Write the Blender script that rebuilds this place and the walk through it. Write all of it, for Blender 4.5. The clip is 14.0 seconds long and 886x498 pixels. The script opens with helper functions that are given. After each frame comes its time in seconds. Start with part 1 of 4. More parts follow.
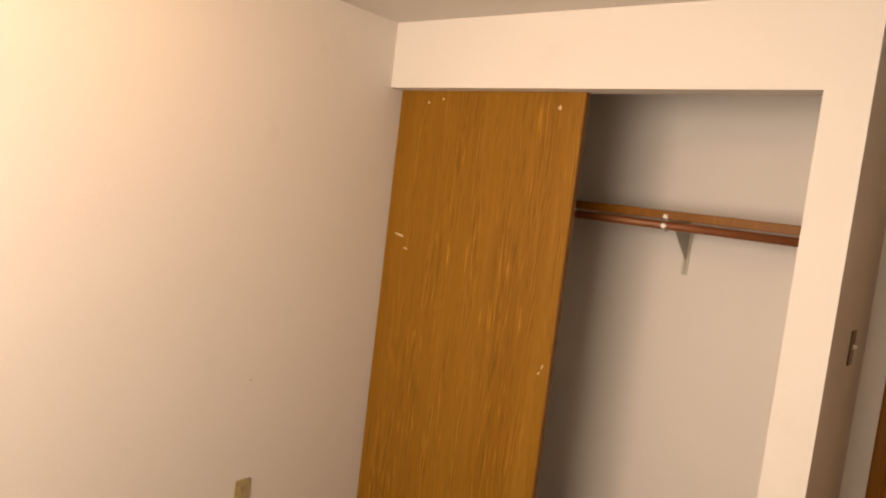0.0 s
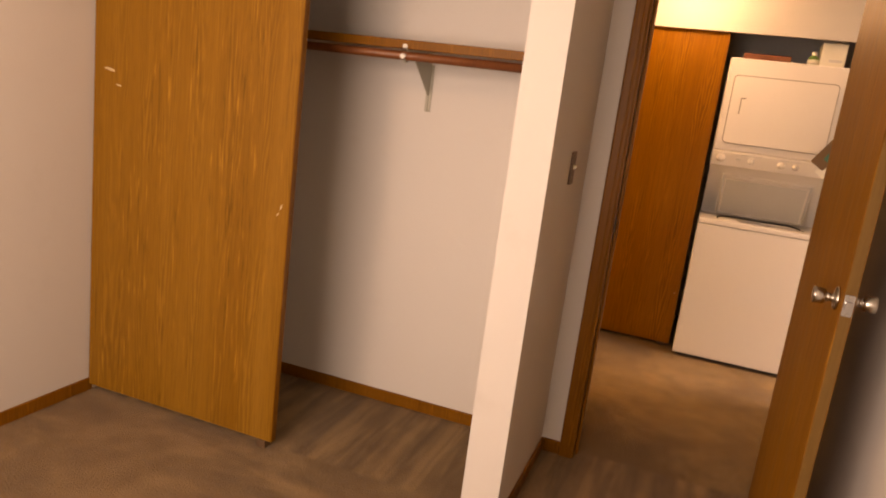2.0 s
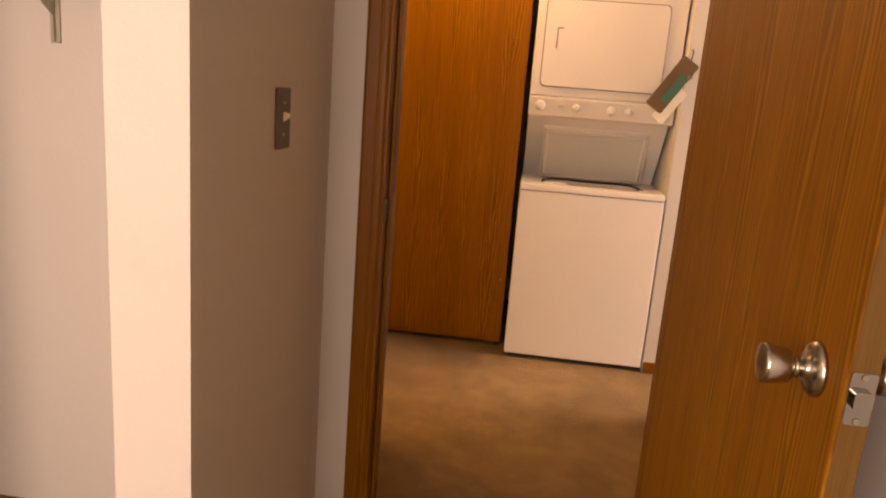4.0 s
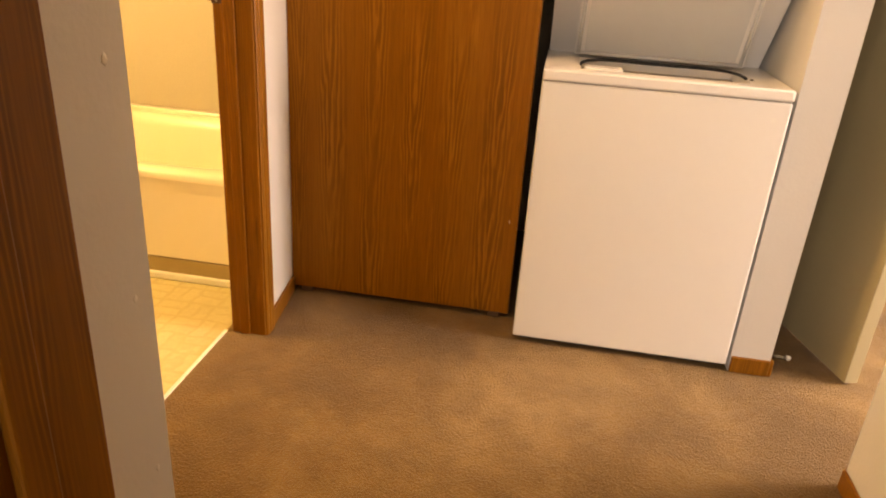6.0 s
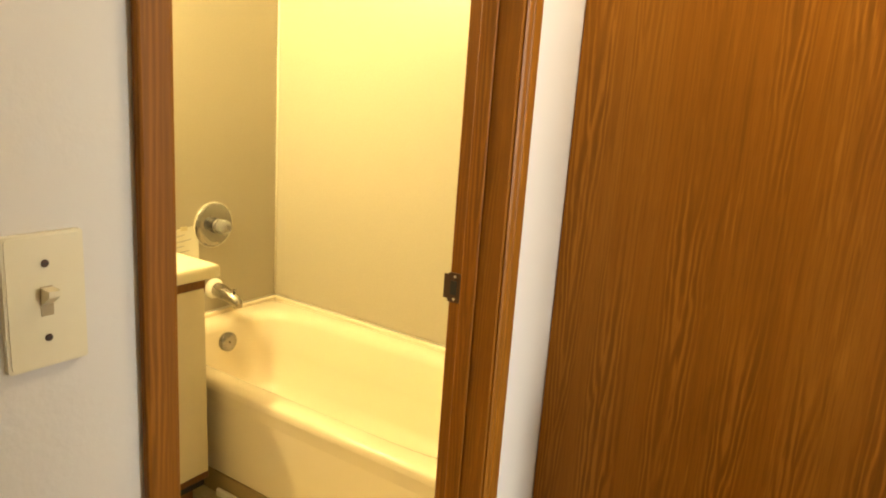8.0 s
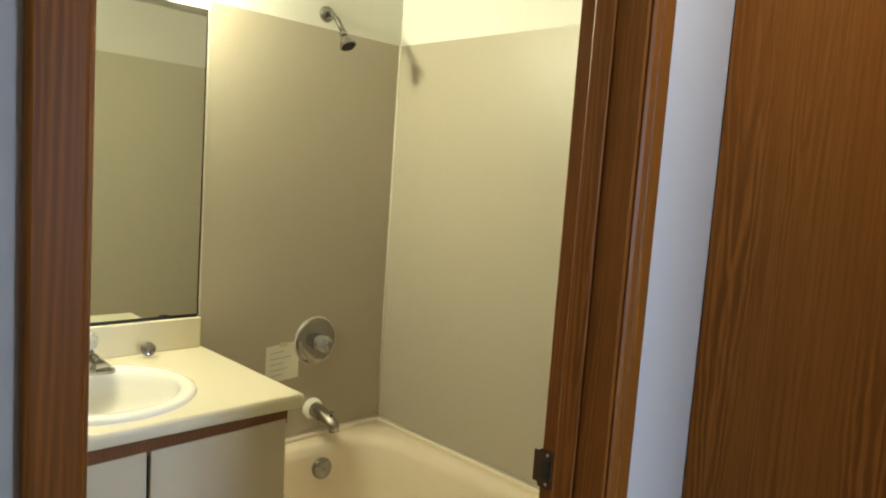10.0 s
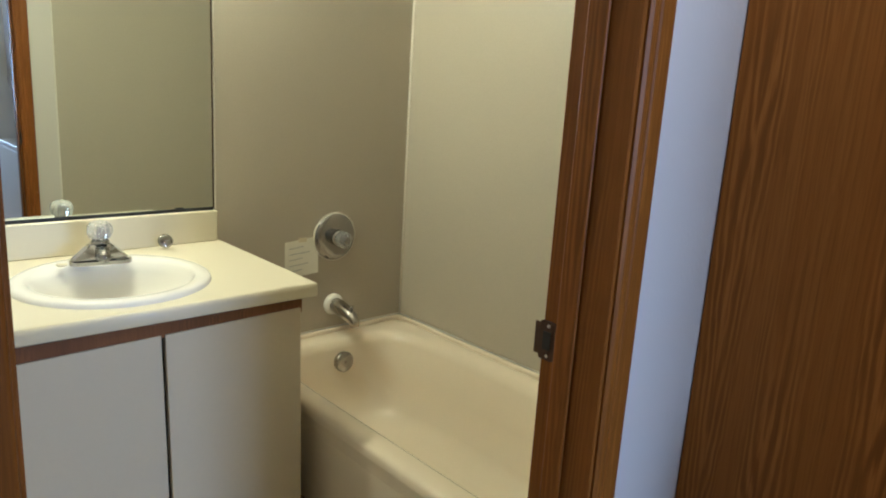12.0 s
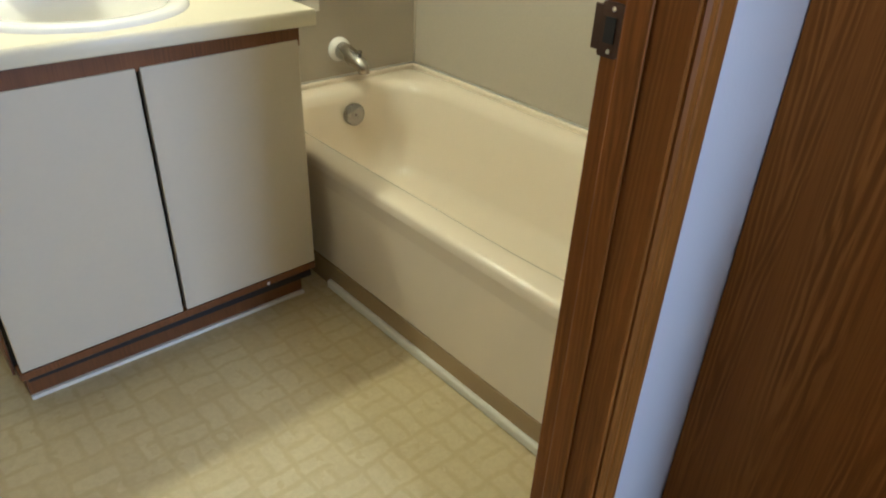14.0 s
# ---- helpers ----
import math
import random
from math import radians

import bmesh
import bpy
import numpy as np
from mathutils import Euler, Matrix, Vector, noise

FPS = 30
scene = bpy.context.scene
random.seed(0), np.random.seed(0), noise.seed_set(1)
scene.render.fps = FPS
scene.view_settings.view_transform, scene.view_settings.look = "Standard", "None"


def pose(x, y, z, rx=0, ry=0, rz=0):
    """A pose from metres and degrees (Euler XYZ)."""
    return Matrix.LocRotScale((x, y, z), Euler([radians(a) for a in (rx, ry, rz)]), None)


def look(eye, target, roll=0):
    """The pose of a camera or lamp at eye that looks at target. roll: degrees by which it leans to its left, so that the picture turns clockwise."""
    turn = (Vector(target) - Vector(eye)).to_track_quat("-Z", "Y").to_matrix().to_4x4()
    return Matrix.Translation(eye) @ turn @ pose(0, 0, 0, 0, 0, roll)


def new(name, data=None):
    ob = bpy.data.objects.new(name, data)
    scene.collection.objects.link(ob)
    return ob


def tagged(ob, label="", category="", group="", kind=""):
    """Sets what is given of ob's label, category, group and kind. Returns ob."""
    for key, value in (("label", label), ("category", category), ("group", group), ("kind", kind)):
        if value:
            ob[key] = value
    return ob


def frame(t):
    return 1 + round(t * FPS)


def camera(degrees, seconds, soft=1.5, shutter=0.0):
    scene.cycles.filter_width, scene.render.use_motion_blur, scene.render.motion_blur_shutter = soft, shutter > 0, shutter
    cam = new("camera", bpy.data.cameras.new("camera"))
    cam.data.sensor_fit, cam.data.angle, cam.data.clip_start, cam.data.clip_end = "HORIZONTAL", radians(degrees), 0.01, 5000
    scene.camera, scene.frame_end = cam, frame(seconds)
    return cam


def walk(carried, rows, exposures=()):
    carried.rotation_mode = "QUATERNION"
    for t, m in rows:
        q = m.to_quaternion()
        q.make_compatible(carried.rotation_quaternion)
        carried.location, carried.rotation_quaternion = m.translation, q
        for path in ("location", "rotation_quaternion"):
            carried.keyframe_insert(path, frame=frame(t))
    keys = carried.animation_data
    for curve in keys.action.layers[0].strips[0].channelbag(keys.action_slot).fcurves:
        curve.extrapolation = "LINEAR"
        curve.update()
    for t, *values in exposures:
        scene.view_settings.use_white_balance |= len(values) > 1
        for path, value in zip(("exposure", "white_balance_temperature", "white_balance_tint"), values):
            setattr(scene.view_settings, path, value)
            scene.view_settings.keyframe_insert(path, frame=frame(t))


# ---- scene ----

# ---------------------------------------------------------------- camera
cam = camera(64.22, 14.0, soft=2.0)
PATH = [
    (0.0, pose(0.0111, 0.2236, 1.5764, 85.127, -6.842, 38.968)),
    (0.5, pose(0.0632, 0.1983, 1.4379, 82.120, -7.321, 37.892)),
    (1.0, pose(0.0621, 0.2198, 1.4254, 79.090, -6.979, 33.931)),
    (1.5, pose(0.0577, 0.2938, 1.3958, 78.446, -6.849, 27.326)),
    (2.0, pose(0.0867, 0.4091, 1.4068, 77.784, -7.063, 20.784)),
    (2.5, pose(0.1298, 0.6298, 1.4076, 78.154, -5.713, 16.371)),
    (3.0, pose(0.1693, 0.9192, 1.3688, 78.549, -4.769, 12.773)),
    (3.5, pose(0.1248, 1.2087, 1.3237, 77.763, -4.704, 7.785)),
    (5.8, pose(0.1629, 2.8037, 1.2183, 70.133, -3.771, 6.857)),
    (6.0, pose(0.1513, 2.8981, 1.1917, 66.548, -3.638, 9.660)),
    (6.3, pose(0.0996, 3.0533, 1.1844, 63.786, -3.053, 12.838)),
    (6.5, pose(0.0622, 3.1437, 1.2037, 64.734, -2.732, 15.173)),
    (6.7, pose(0.0072, 3.2513, 1.2331, 65.821, -2.214, 16.983)),
    (7.0, pose(-0.0359, 3.3658, 1.2565, 68.508, -1.322, 20.448)),
    (7.5, pose(-0.0016, 3.5409, 1.3743, 71.854, -2.935, 30.120)),
    (8.0, pose(-0.0548, 3.6205, 1.4212, 76.979, -3.926, 34.163)),
    (8.5, pose(-0.0751, 3.6727, 1.4802, 80.773, -5.178, 37.676)),
    (10.8, pose(-0.1856, 3.9405, 1.4380, 84.385, -3.847, 47.007)),
    (11.0, pose(-0.1743, 3.9384, 1.4197, 82.663, -3.687, 47.252)),
    (11.5, pose(-0.1639, 3.9343, 1.3977, 79.152, -3.824, 47.408)),
    (12.0, pose(-0.1503, 3.9648, 1.3911, 77.083, -3.419, 48.052)),
    (12.5, pose(-0.1423, 3.9757, 1.3510, 73.965, -3.327, 48.168)),
    (13.0, pose(-0.1341, 3.9701, 1.2812, 67.566, -2.554, 48.046)),
    (13.5, pose(-0.1724, 3.9915, 1.2482, 62.093, -2.582, 48.072)),
    (14.0, pose(-0.2948, 4.0905, 1.2213, 59.026, -2.508, 49.102)),
]
EXPO = [
    (0.0, -0.46, 11300, 33), (1.0, -0.36, 12200, 38), (1.5, -0.38, 12700, 43), (2.5, -0.43, 12800, 44), (3.6, -0.40, 12400, 45),
    (6.0, 0.15, 9700, 29), (7.2, 0.26, 8400, 17), (8.6, -0.24, 6350, 4), (10.8, -1.34, 4420, 11), (12.0, -1.20, 4380, 12),
    (13.5, -0.96, 4320, 13), (14.0, -0.92, 4350, 13),
]
walk(cam, PATH, EXPO)

# ---------------------------------------------------------------- world and lights
world = bpy.data.worlds.new("sky_world")
scene.world = world
world.use_nodes = True
wn = world.node_tree
sky = wn.nodes.new("ShaderNodeTexSky")
sky.sky_type = "NISHITA"
sky.sun_disc = False
sky.sun_elevation = radians(40)
sky.sun_rotation = radians(60)
wn.links.new(sky.outputs[0], wn.nodes["Background"].inputs[0])
wn.nodes["Background"].inputs[1].default_value = 0.10

POWER_BEDROOM, POWER_BEDROOM_LAMP, POWER_LIVING = 118.0, 14.0, 290.0
POWER_HALL, POWER_VANITY = 16.5, 38.0


def area_lamp(name, size_x, size_y, power, eye, target, color):
    data = bpy.data.lights.new(name, "AREA")
    data.shape, data.size, data.size_y = "RECTANGLE", size_x, size_y
    data.energy, data.color = power, color
    ob = new(name, data)
    ob.matrix_world = look(eye, target)
    return ob


def bulb_lamp(name, power, place, radius, color):
    data = bpy.data.lights.new(name, "POINT")
    data.energy, data.color, data.shadow_soft_size = power, color, radius
    ob = new(name, data)
    ob.location = place
    return ob


DAYLIGHT = (0.93, 0.97, 1.0)
DAYLIGHT_BEDROOM = (0.80, 0.92, 1.0)
WARM = (1.0, 0.80, 0.53)
WARM_BEDROOM = (1.0, 0.72, 0.47)
WARM_BATH = (1.0, 0.77, 0.335)
area_lamp("bedroom_window_light", 1.75, 1.24, POWER_BEDROOM, (-1.05, -0.595, 1.44), (-1.05, 2.0, 1.44), DAYLIGHT_BEDROOM)
bulb_lamp("bedroom_bulb_light", POWER_BEDROOM_LAMP, (-1.4, 1.0, 2.16), 0.06, WARM_BEDROOM)
area_lamp("living_window_light", 1.40, 1.20, POWER_LIVING, (3.99, 4.92, 1.45), (0.0, 4.92, 1.40), DAYLIGHT)
bulb_lamp("hall_bulb_light", POWER_HALL, (-0.15, 4.70, 2.165), 0.05, WARM)
for k in range(4):
    bulb_lamp("vanity_bulb_light", POWER_VANITY, (-2.285, 4.32 + 0.16 * k, 2.075), 0.045, WARM_BATH)

# ---------------------------------------------------------------- materials


class Nodes:
    def __init__(self, name, rough=0.6, metal=0.0):
        self.mat = bpy.data.materials.new(name)
        self.mat.use_nodes = True
        self.tree = self.mat.node_tree
        self.bsdf = self.tree.nodes["Principled BSDF"]
        self.bsdf.inputs["Roughness"].default_value = rough
        self.bsdf.inputs["Metallic"].default_value = metal
        self.coord = self.add("ShaderNodeTexCoord").outputs["Object"]

    def add(self, kind, **values):
        node = self.tree.nodes.new(kind)
        for key, value in values.items():
            node.inputs[key].default_value = value
        return node

    def link(self, a, b):
        self.tree.links.new(a, b)

    def mapped(self, scale=(1, 1, 1), rot=(0, 0, 0)):
        node = self.add("ShaderNodeMapping", Scale=scale, Rotation=rot)
        self.link(self.coord, node.inputs["Vector"])
        return node.outputs[0]

    def noise(self, scale, vector=None, detail=3.0, distortion=0.0, rough=0.5):
        node = self.add("ShaderNodeTexNoise", Scale=scale, Detail=detail, Distortion=distortion, Roughness=rough)
        self.link(vector if vector is not None else self.coord, node.inputs["Vector"])
        return node.outputs["Fac"]

    def ramp(self, fac, stops):
        node = self.add("ShaderNodeValToRGB")
        els = node.color_ramp.elements
        while len(els) < len(stops):
            els.new(0.5)
        for el, (at, col) in zip(els, stops):
            el.position, el.color = at, (*col, 1) if len(col) == 3 else col
        self.link(fac, node.inputs[0])
        return node.outputs[0]

    def mix(self, fac, a, b, blend="MIX"):
        node = self.add("ShaderNodeMix")
        node.data_type, node.blend_type = "RGBA", blend
        for value, sock in ((fac, node.inputs[0]), (a, node.inputs[6]), (b, node.inputs[7])):
            if isinstance(value, (int, float)):
                sock.default_value = value
            elif isinstance(value, tuple):
                sock.default_value = (*value, 1)
            else:
                self.link(value, sock)
        return node.outputs[2]

    def color(self, value):
        if isinstance(value, tuple):
            self.bsdf.inputs["Base Color"].default_value = (*value, 1)
        else:
            self.link(value, self.bsdf.inputs["Base Color"])

    def bump(self, height, strength, distance=0.002):
        node = self.add("ShaderNodeBump", Strength=strength, Distance=distance)
        self.link(height, node.inputs["Height"])
        if self.bsdf.inputs["Normal"].is_linked:
            self.link(self.bsdf.inputs["Normal"].links[0].from_socket, node.inputs["Normal"])
        self.link(node.outputs[0], self.bsdf.inputs["Normal"])

    def rough(self, fac, low, high):
        node = self.add("ShaderNodeMapRange")
        node.inputs["To Min"].default_value, node.inputs["To Max"].default_value = low, high
        self.link(fac, node.inputs["Value"])
        self.link(node.outputs[0], self.bsdf.inputs["Roughness"])


def g(v):
    return (v, v, v)


def paint(name, base, rough=0.6, texture=1.0, stain=0.06):
    n = Nodes(name, rough)
    big = n.noise(0.9, detail=4.0)
    low = tuple(c * (1 - stain) for c in base)
    col = n.mix(big, low, base)
    smudge = n.noise(3.1, detail=6.0, rough=0.7)
    mask = n.ramp(smudge, [(0.60, g(0)), (0.74, g(1))])
    col = n.mix(mask, col, n.mix(0.10, col, (0.35, 0.28, 0.2)))
    n.color(col)
    n.rough(smudge, rough - 0.08, rough + 0.08)
    n.bump(n.noise(110, detail=2.0), 0.22 * texture, 0.002)
    n.bump(n.noise(34, detail=3.0), 0.10 * texture, 0.003)
    return n.mat


def veneer(name, dark, mid, light, rough=0.42, gloss=0.45, period=0.125, figure=1.0, fibre=1.0, dash=0.0, straight=0.20):
    """Wood with an upright grain: fine fibres and columns of cathedral figure."""
    n = Nodes(name, rough)

    def calc(op, a, b=0.0, c=0.0):
        node = n.add("ShaderNodeMath")
        node.operation = op
        for sock, value in zip(node.inputs, (a, b, c)):
            if isinstance(value, (int, float)):
                sock.default_value = value
            else:
                n.link(value, sock)
        return node.outputs[0]
    info = n.add("ShaderNodeObjectInfo")
    jump = calc("MULTIPLY", info.outputs["Random"], 37.0)
    shift = n.add("ShaderNodeVectorMath")
    shift.operation = "ADD"
    n.link(n.coord, shift.inputs[0])
    n.link(jump, shift.inputs[1])

    def scaled(s):
        node = n.add("ShaderNodeMapping", Scale=s)
        n.link(shift.outputs[0], node.inputs["Vector"])
        return node.outputs[0]
    axes = n.add("ShaderNodeSeparateXYZ")
    n.link(shift.outputs[0], axes.inputs[0])
    across = calc("ADD", axes.outputs[0], axes.outputs[1])
    sway = n.noise(1.0, scaled((4.5, 4.5, 0.35)), 3.0)
    cell = calc("ADD", calc("DIVIDE", across, period), calc("MULTIPLY", sway, 1.3))
    local = calc("MULTIPLY", calc("SUBTRACT", calc("FRACT", cell), 0.5), 2.0)
    warp = n.noise(1.0, scaled((6, 6, 1.3)), 3.0, 0.2)
    ripple = n.noise(1.0, scaled((24, 24, 5.0)), 2.0, 0.2)
    jitter = n.noise(1.0, scaled((120, 120, 10)), 2.0)
    phase = calc("MULTIPLY", calc("POWER", calc("ABSOLUTE", local), 1.25), 34.0)
    phase = calc("SUBTRACT", phase, calc("MULTIPLY", axes.outputs[2], 17.0))
    phase = calc("ADD", phase, calc("ADD", calc("MULTIPLY_ADD", ripple, 9.0, calc("MULTIPLY", warp, 17.0)), calc("MULTIPLY", jitter, 5.5)))
    ring = calc("MULTIPLY_ADD", calc("SINE", phase), 0.5, 0.5)
    inside = n.ramp(calc("ABSOLUTE", local), [(0.40, g(1)), (0.80, g(0))])
    patch = n.ramp(n.noise(1.0, scaled((6, 6, 1.9)), 2.0), [(0.40, g(0.15)), (0.58, g(1))])
    gate = n.mix(1.0, inside, patch, "MULTIPLY")
    fine = n.noise(1.0, scaled((150 * fibre, 150 * fibre, 1.6)), 4.0, 0.2, 0.6)
    band = n.noise(1.0, scaled((24, 24, 0.5)), 3.0, 0.2)
    pore = n.noise(1.0, scaled((420, 420, 12)), 2.0, 0.2)
    soft = n.noise(1.0, scaled((5, 5, 0.35)), 3.0, 0.2)
    col = n.ramp(n.mix(0.55, band, soft), [(0.25, dark), (0.50, mid), (0.75, light)])
    col = n.mix(n.mix(straight, (0, 0, 0), n.ramp(fine, [(0.36, g(1)), (0.52, g(0))])), col, tuple(c * 0.62 for c in dark))
    lines = n.mix(1.0, n.ramp(ring, [(0.0, g(1)), (0.26, g(0.75)), (0.50, g(0))]), gate, "MULTIPLY")
    col = n.mix(n.mix(min(1.0, 0.78 * figure), (0, 0, 0), lines), col, tuple(c * 0.60 for c in dark))
    pale = n.mix(1.0, n.ramp(ring, [(0.66, g(0)), (0.95, g(1))]), gate, "MULTIPLY")
    col = n.mix(n.mix(min(1.0, 0.50 * figure), (0, 0, 0), pale), col, tuple(min(1, c * 1.45) for c in light))
    col = n.mix(n.mix(0.25, (0, 0, 0), n.ramp(pore, [(0.36, g(1)), (0.50, g(0))])), col, tuple(c * 0.6 for c in dark))
    if dash:
        fleck = n.noise(1.0, scaled((105, 105, 5.0)), 3.0, 0.4, 0.6)
        column = n.ramp(n.noise(1.0, scaled((15, 15, 0.9)), 2.0), [(0.46, g(0.0)), (0.60, g(1))])
        col = n.mix(n.mix(1.0, n.ramp(fleck, [(0.33, g(dash)), (0.45, g(0))]), column, "MULTIPLY"), col, tuple(c * 0.5 for c in dark))
        col = n.mix(n.mix(1.0, n.ramp(fleck, [(0.57, g(0)), (0.68, g(dash))]), column, "MULTIPLY"), col, tuple(min(1, c * 1.5) for c in light))
    n.color(col)
    n.rough(band, rough - 0.08, rough + 0.1)
    n.bsdf.inputs["Specular IOR Level"].default_value = gloss
    n.bump(pore, 0.10, 0.0006)
    return n.mat


def carpet(name, tones, strokes=0.0):
    n = Nodes(name, 0.95)
    wear = n.noise(1.7, detail=5.0, rough=0.62, distortion=0.6)
    nap = n.noise(1.0, n.mapped((7.0, 8.0, 1.0), (0, 0, radians(38))), 5.0, 0.3, 0.65)
    pile = n.noise(420, detail=2.0)
    tuft = n.add("ShaderNodeTexVoronoi", Scale=190.0)
    n.link(n.coord, tuft.inputs["Vector"])
    col = n.ramp(wear, [(0.36, tones[0]), (0.50, tones[1]), (0.64, tones[2])])
    col = n.mix(n.mix(0.40, (0, 0, 0), n.ramp(nap, [(0.42, g(0)), (0.66, g(1))])), col, tuple(c * 0.72 for c in tones[0]))
    if strokes:
        # vacuum strokes: front to back in the closet, across the room before it
        axes = n.add("ShaderNodeSeparateXYZ")
        n.link(n.coord, axes.inputs[0])
        inside = n.add("ShaderNodeMath")
        inside.operation = "GREATER_THAN"
        inside.inputs[1].default_value = 2.60
        n.link(axes.outputs[1], inside.inputs[0])
        deep = n.noise(1.0, n.mapped((15, 1.2, 1)), 4.0, 0.3, 0.6)
        wide = n.noise(1.0, n.mapped((2.6, 7.5, 1), (0, 0, radians(9))), 5.0, 0.25, 0.65)
        stroke = n.mix(inside.outputs[0], wide, deep)
        fade = n.mix(inside.outputs[0], n.ramp(n.noise(1.3, detail=2.0), [(0.42, g(0.1)), (0.60, g(1))]), g(1))
        dark = n.mix(1.0, n.ramp(stroke, [(0.36, g(strokes)), (0.58, g(0))]), fade, "MULTIPLY")
        pale = n.mix(1.0, n.ramp(stroke, [(0.54, g(0)), (0.74, g(strokes * 0.6))]), fade, "MULTIPLY")
        col = n.mix(dark, col, tuple(c * 0.50 for c in tones[0]))
        col = n.mix(pale, col, tuple(c * 1.25 for c in tones[2]))
    col = n.mix(n.mix(0.5, (0, 0, 0), n.ramp(pile, [(0.36, g(1)), (0.56, g(0))])), col, tuple(c * 0.55 for c in tones[0]))
    n.color(col)
    n.bsdf.inputs["Specular IOR Level"].default_value = 0.1
    n.bsdf.inputs["Sheen Weight"].default_value = 0.15
    n.bump(tuft.outputs["Distance"], 0.7, 0.006)
    n.bump(pile, 0.6, 0.004)
    n.bump(nap, 0.25, 0.02)
    return n.mat


def vinyl(name):
    """Sheet vinyl with a printed pattern of small blocks laid two ways."""
    n = Nodes(name, 0.33)
    warp = n.noise(14.0, detail=2.0)
    moved = n.add("ShaderNodeMix")
    moved.data_type, moved.blend_type = "RGBA", "LINEAR_LIGHT"
    moved.inputs[0].default_value = 0.016
    n.link(n.coord, moved.inputs[6])
    n.link(warp, moved.inputs[7])

    def blocks(rot, scale):
        m = n.add("ShaderNodeMapping", Rotation=(0, 0, rot))
        n.link(moved.outputs[2], m.inputs["Vector"])
        b = n.add("ShaderNodeTexBrick", Scale=scale)
        b.inputs["Color1"].default_value = (*g(0.45), 1)
        b.inputs["Color2"].default_value = (*g(0.95), 1)
        b.inputs["Mortar"].default_value = (*g(0.0), 1)
        b.inputs["Mortar Size"].default_value = 0.10
        b.inputs["Mortar Smooth"].default_value = 1.0
        b.inputs["Brick Width"].default_value, b.inputs["Row Height"].default_value = 1.0, 0.5
        b.offset = 0.0
        n.link(m.outputs[0], b.inputs["Vector"])
        return b
    a, b = blocks(0.0, 10.0), blocks(math.pi / 2, 10.0)
    pick = n.add("ShaderNodeTexChecker", Scale=10.0)
    n.link(moved.outputs[2], pick.inputs["Vector"])
    tone = n.mix(pick.outputs["Fac"], a.outputs["Color"], b.outputs["Color"])
    col = n.ramp(tone, [(0.0, (0.498, 0.408, 0.203)), (0.45, (0.520, 0.431, 0.220)), (0.60, (0.548, 0.462, 0.245)), (1.0, (0.580, 0.498, 0.275))])
    fine = n.noise(60, detail=5.0, rough=0.7)
    col = n.mix(n.mix(0.22, (0, 0, 0), n.ramp(fine, [(0.42, g(1)), (0.6, g(0))])), col, (0.36, 0.28, 0.15))
    dirt = n.noise(2.0, detail=5.0, rough=0.6)
    col = n.mix(n.mix(0.3, (0, 0, 0), n.ramp(dirt, [(0.45, g(0)), (0.75, g(1))])), col, (0.33, 0.26, 0.15))
    n.color(col)
    n.rough(fine, 0.28, 0.48)
    n.bump(fine, 0.12, 0.001)
    n.bump(tone, 0.03, 0.001)
    return n.mat


def plain(name, base, rough=0.4, metal=0.0, vary=0.05, grain=60.0, relief=0.03):
    n = Nodes(name, rough, metal)
    f = n.noise(grain, detail=3.0)
    b = n.noise(2.3, detail=4.0)
    col = n.mix(f, tuple(c * (1 - vary) for c in base), base)
    col = n.mix(n.mix(0.5, (0, 0, 0), b), col, tuple(c * (1 - vary) for c in base))
    n.color(col)
    n.rough(b, max(0.02, rough - 0.06), rough + 0.08)
    if relief:
        n.bump(f, relief, 0.001)
    return n.mat


def glow(name, color, strength):
    n = Nodes(name, 0.3)
    n.color((0.85, 0.83, 0.78))
    n.bsdf.inputs["Emission Color"].default_value = (*color, 1)
    n.bsdf.inputs["Emission Strength"].default_value = strength
    return n.mat


WALL = paint("wall_paint", (0.62, 0.595, 0.555), 0.62)
WALL_BATH = paint("bath_wall_paint", (0.80, 0.80, 0.76), 0.5, 0.7)
CEIL = paint("ceiling_paint", (0.60, 0.575, 0.53), 0.8, 2.2)
OAK = veneer("golden_oak_veneer", (0.190, 0.077, 0.009), (0.228, 0.099, 0.013), (0.268, 0.125, 0.020), 0.48, 0.12, 0.135, 0.45, 1.0, 0.60)
OAK_LAUNDRY = veneer("brown_oak_veneer", (0.240, 0.086, 0.008), (0.288, 0.106, 0.011), (0.340, 0.138, 0.018), 0.50, 0.12, 0.135, 0.72, 1.0, 0.30, 0.34)
OAK_DOOR = veneer("red_brown_oak_veneer", (0.195, 0.072, 0.008), (0.235, 0.090, 0.011), (0.29, 0.122, 0.016), 0.48, 0.10, 0.115, 0.8, 1.0, 0.45)
# colour darkened to offset the window light falling on the edge
DOOR_EDGE = veneer("dulled_door_edge", (0.13, 0.066, 0.018), (0.15, 0.078, 0.023), (0.175, 0.095, 0.030), 0.55, 0.15, 0.09, 0.2)
TRIM = veneer("stained_oak_trim", (0.160, 0.055, 0.005), (0.210, 0.076, 0.008), (0.262, 0.101, 0.012), 0.40, 0.15, 0.07, 0.6, 1.0, 0.5)
DARK_RAIL = veneer("dark_cabinet_rail", (0.105, 0.043, 0.012), (0.148, 0.061, 0.017), (0.195, 0.084, 0.025), 0.45, 0.3, 0.09, 0.3)
CARPET = carpet("tan_carpet", ((0.135, 0.070, 0.018), (0.208, 0.115, 0.036), (0.275, 0.162, 0.060)))
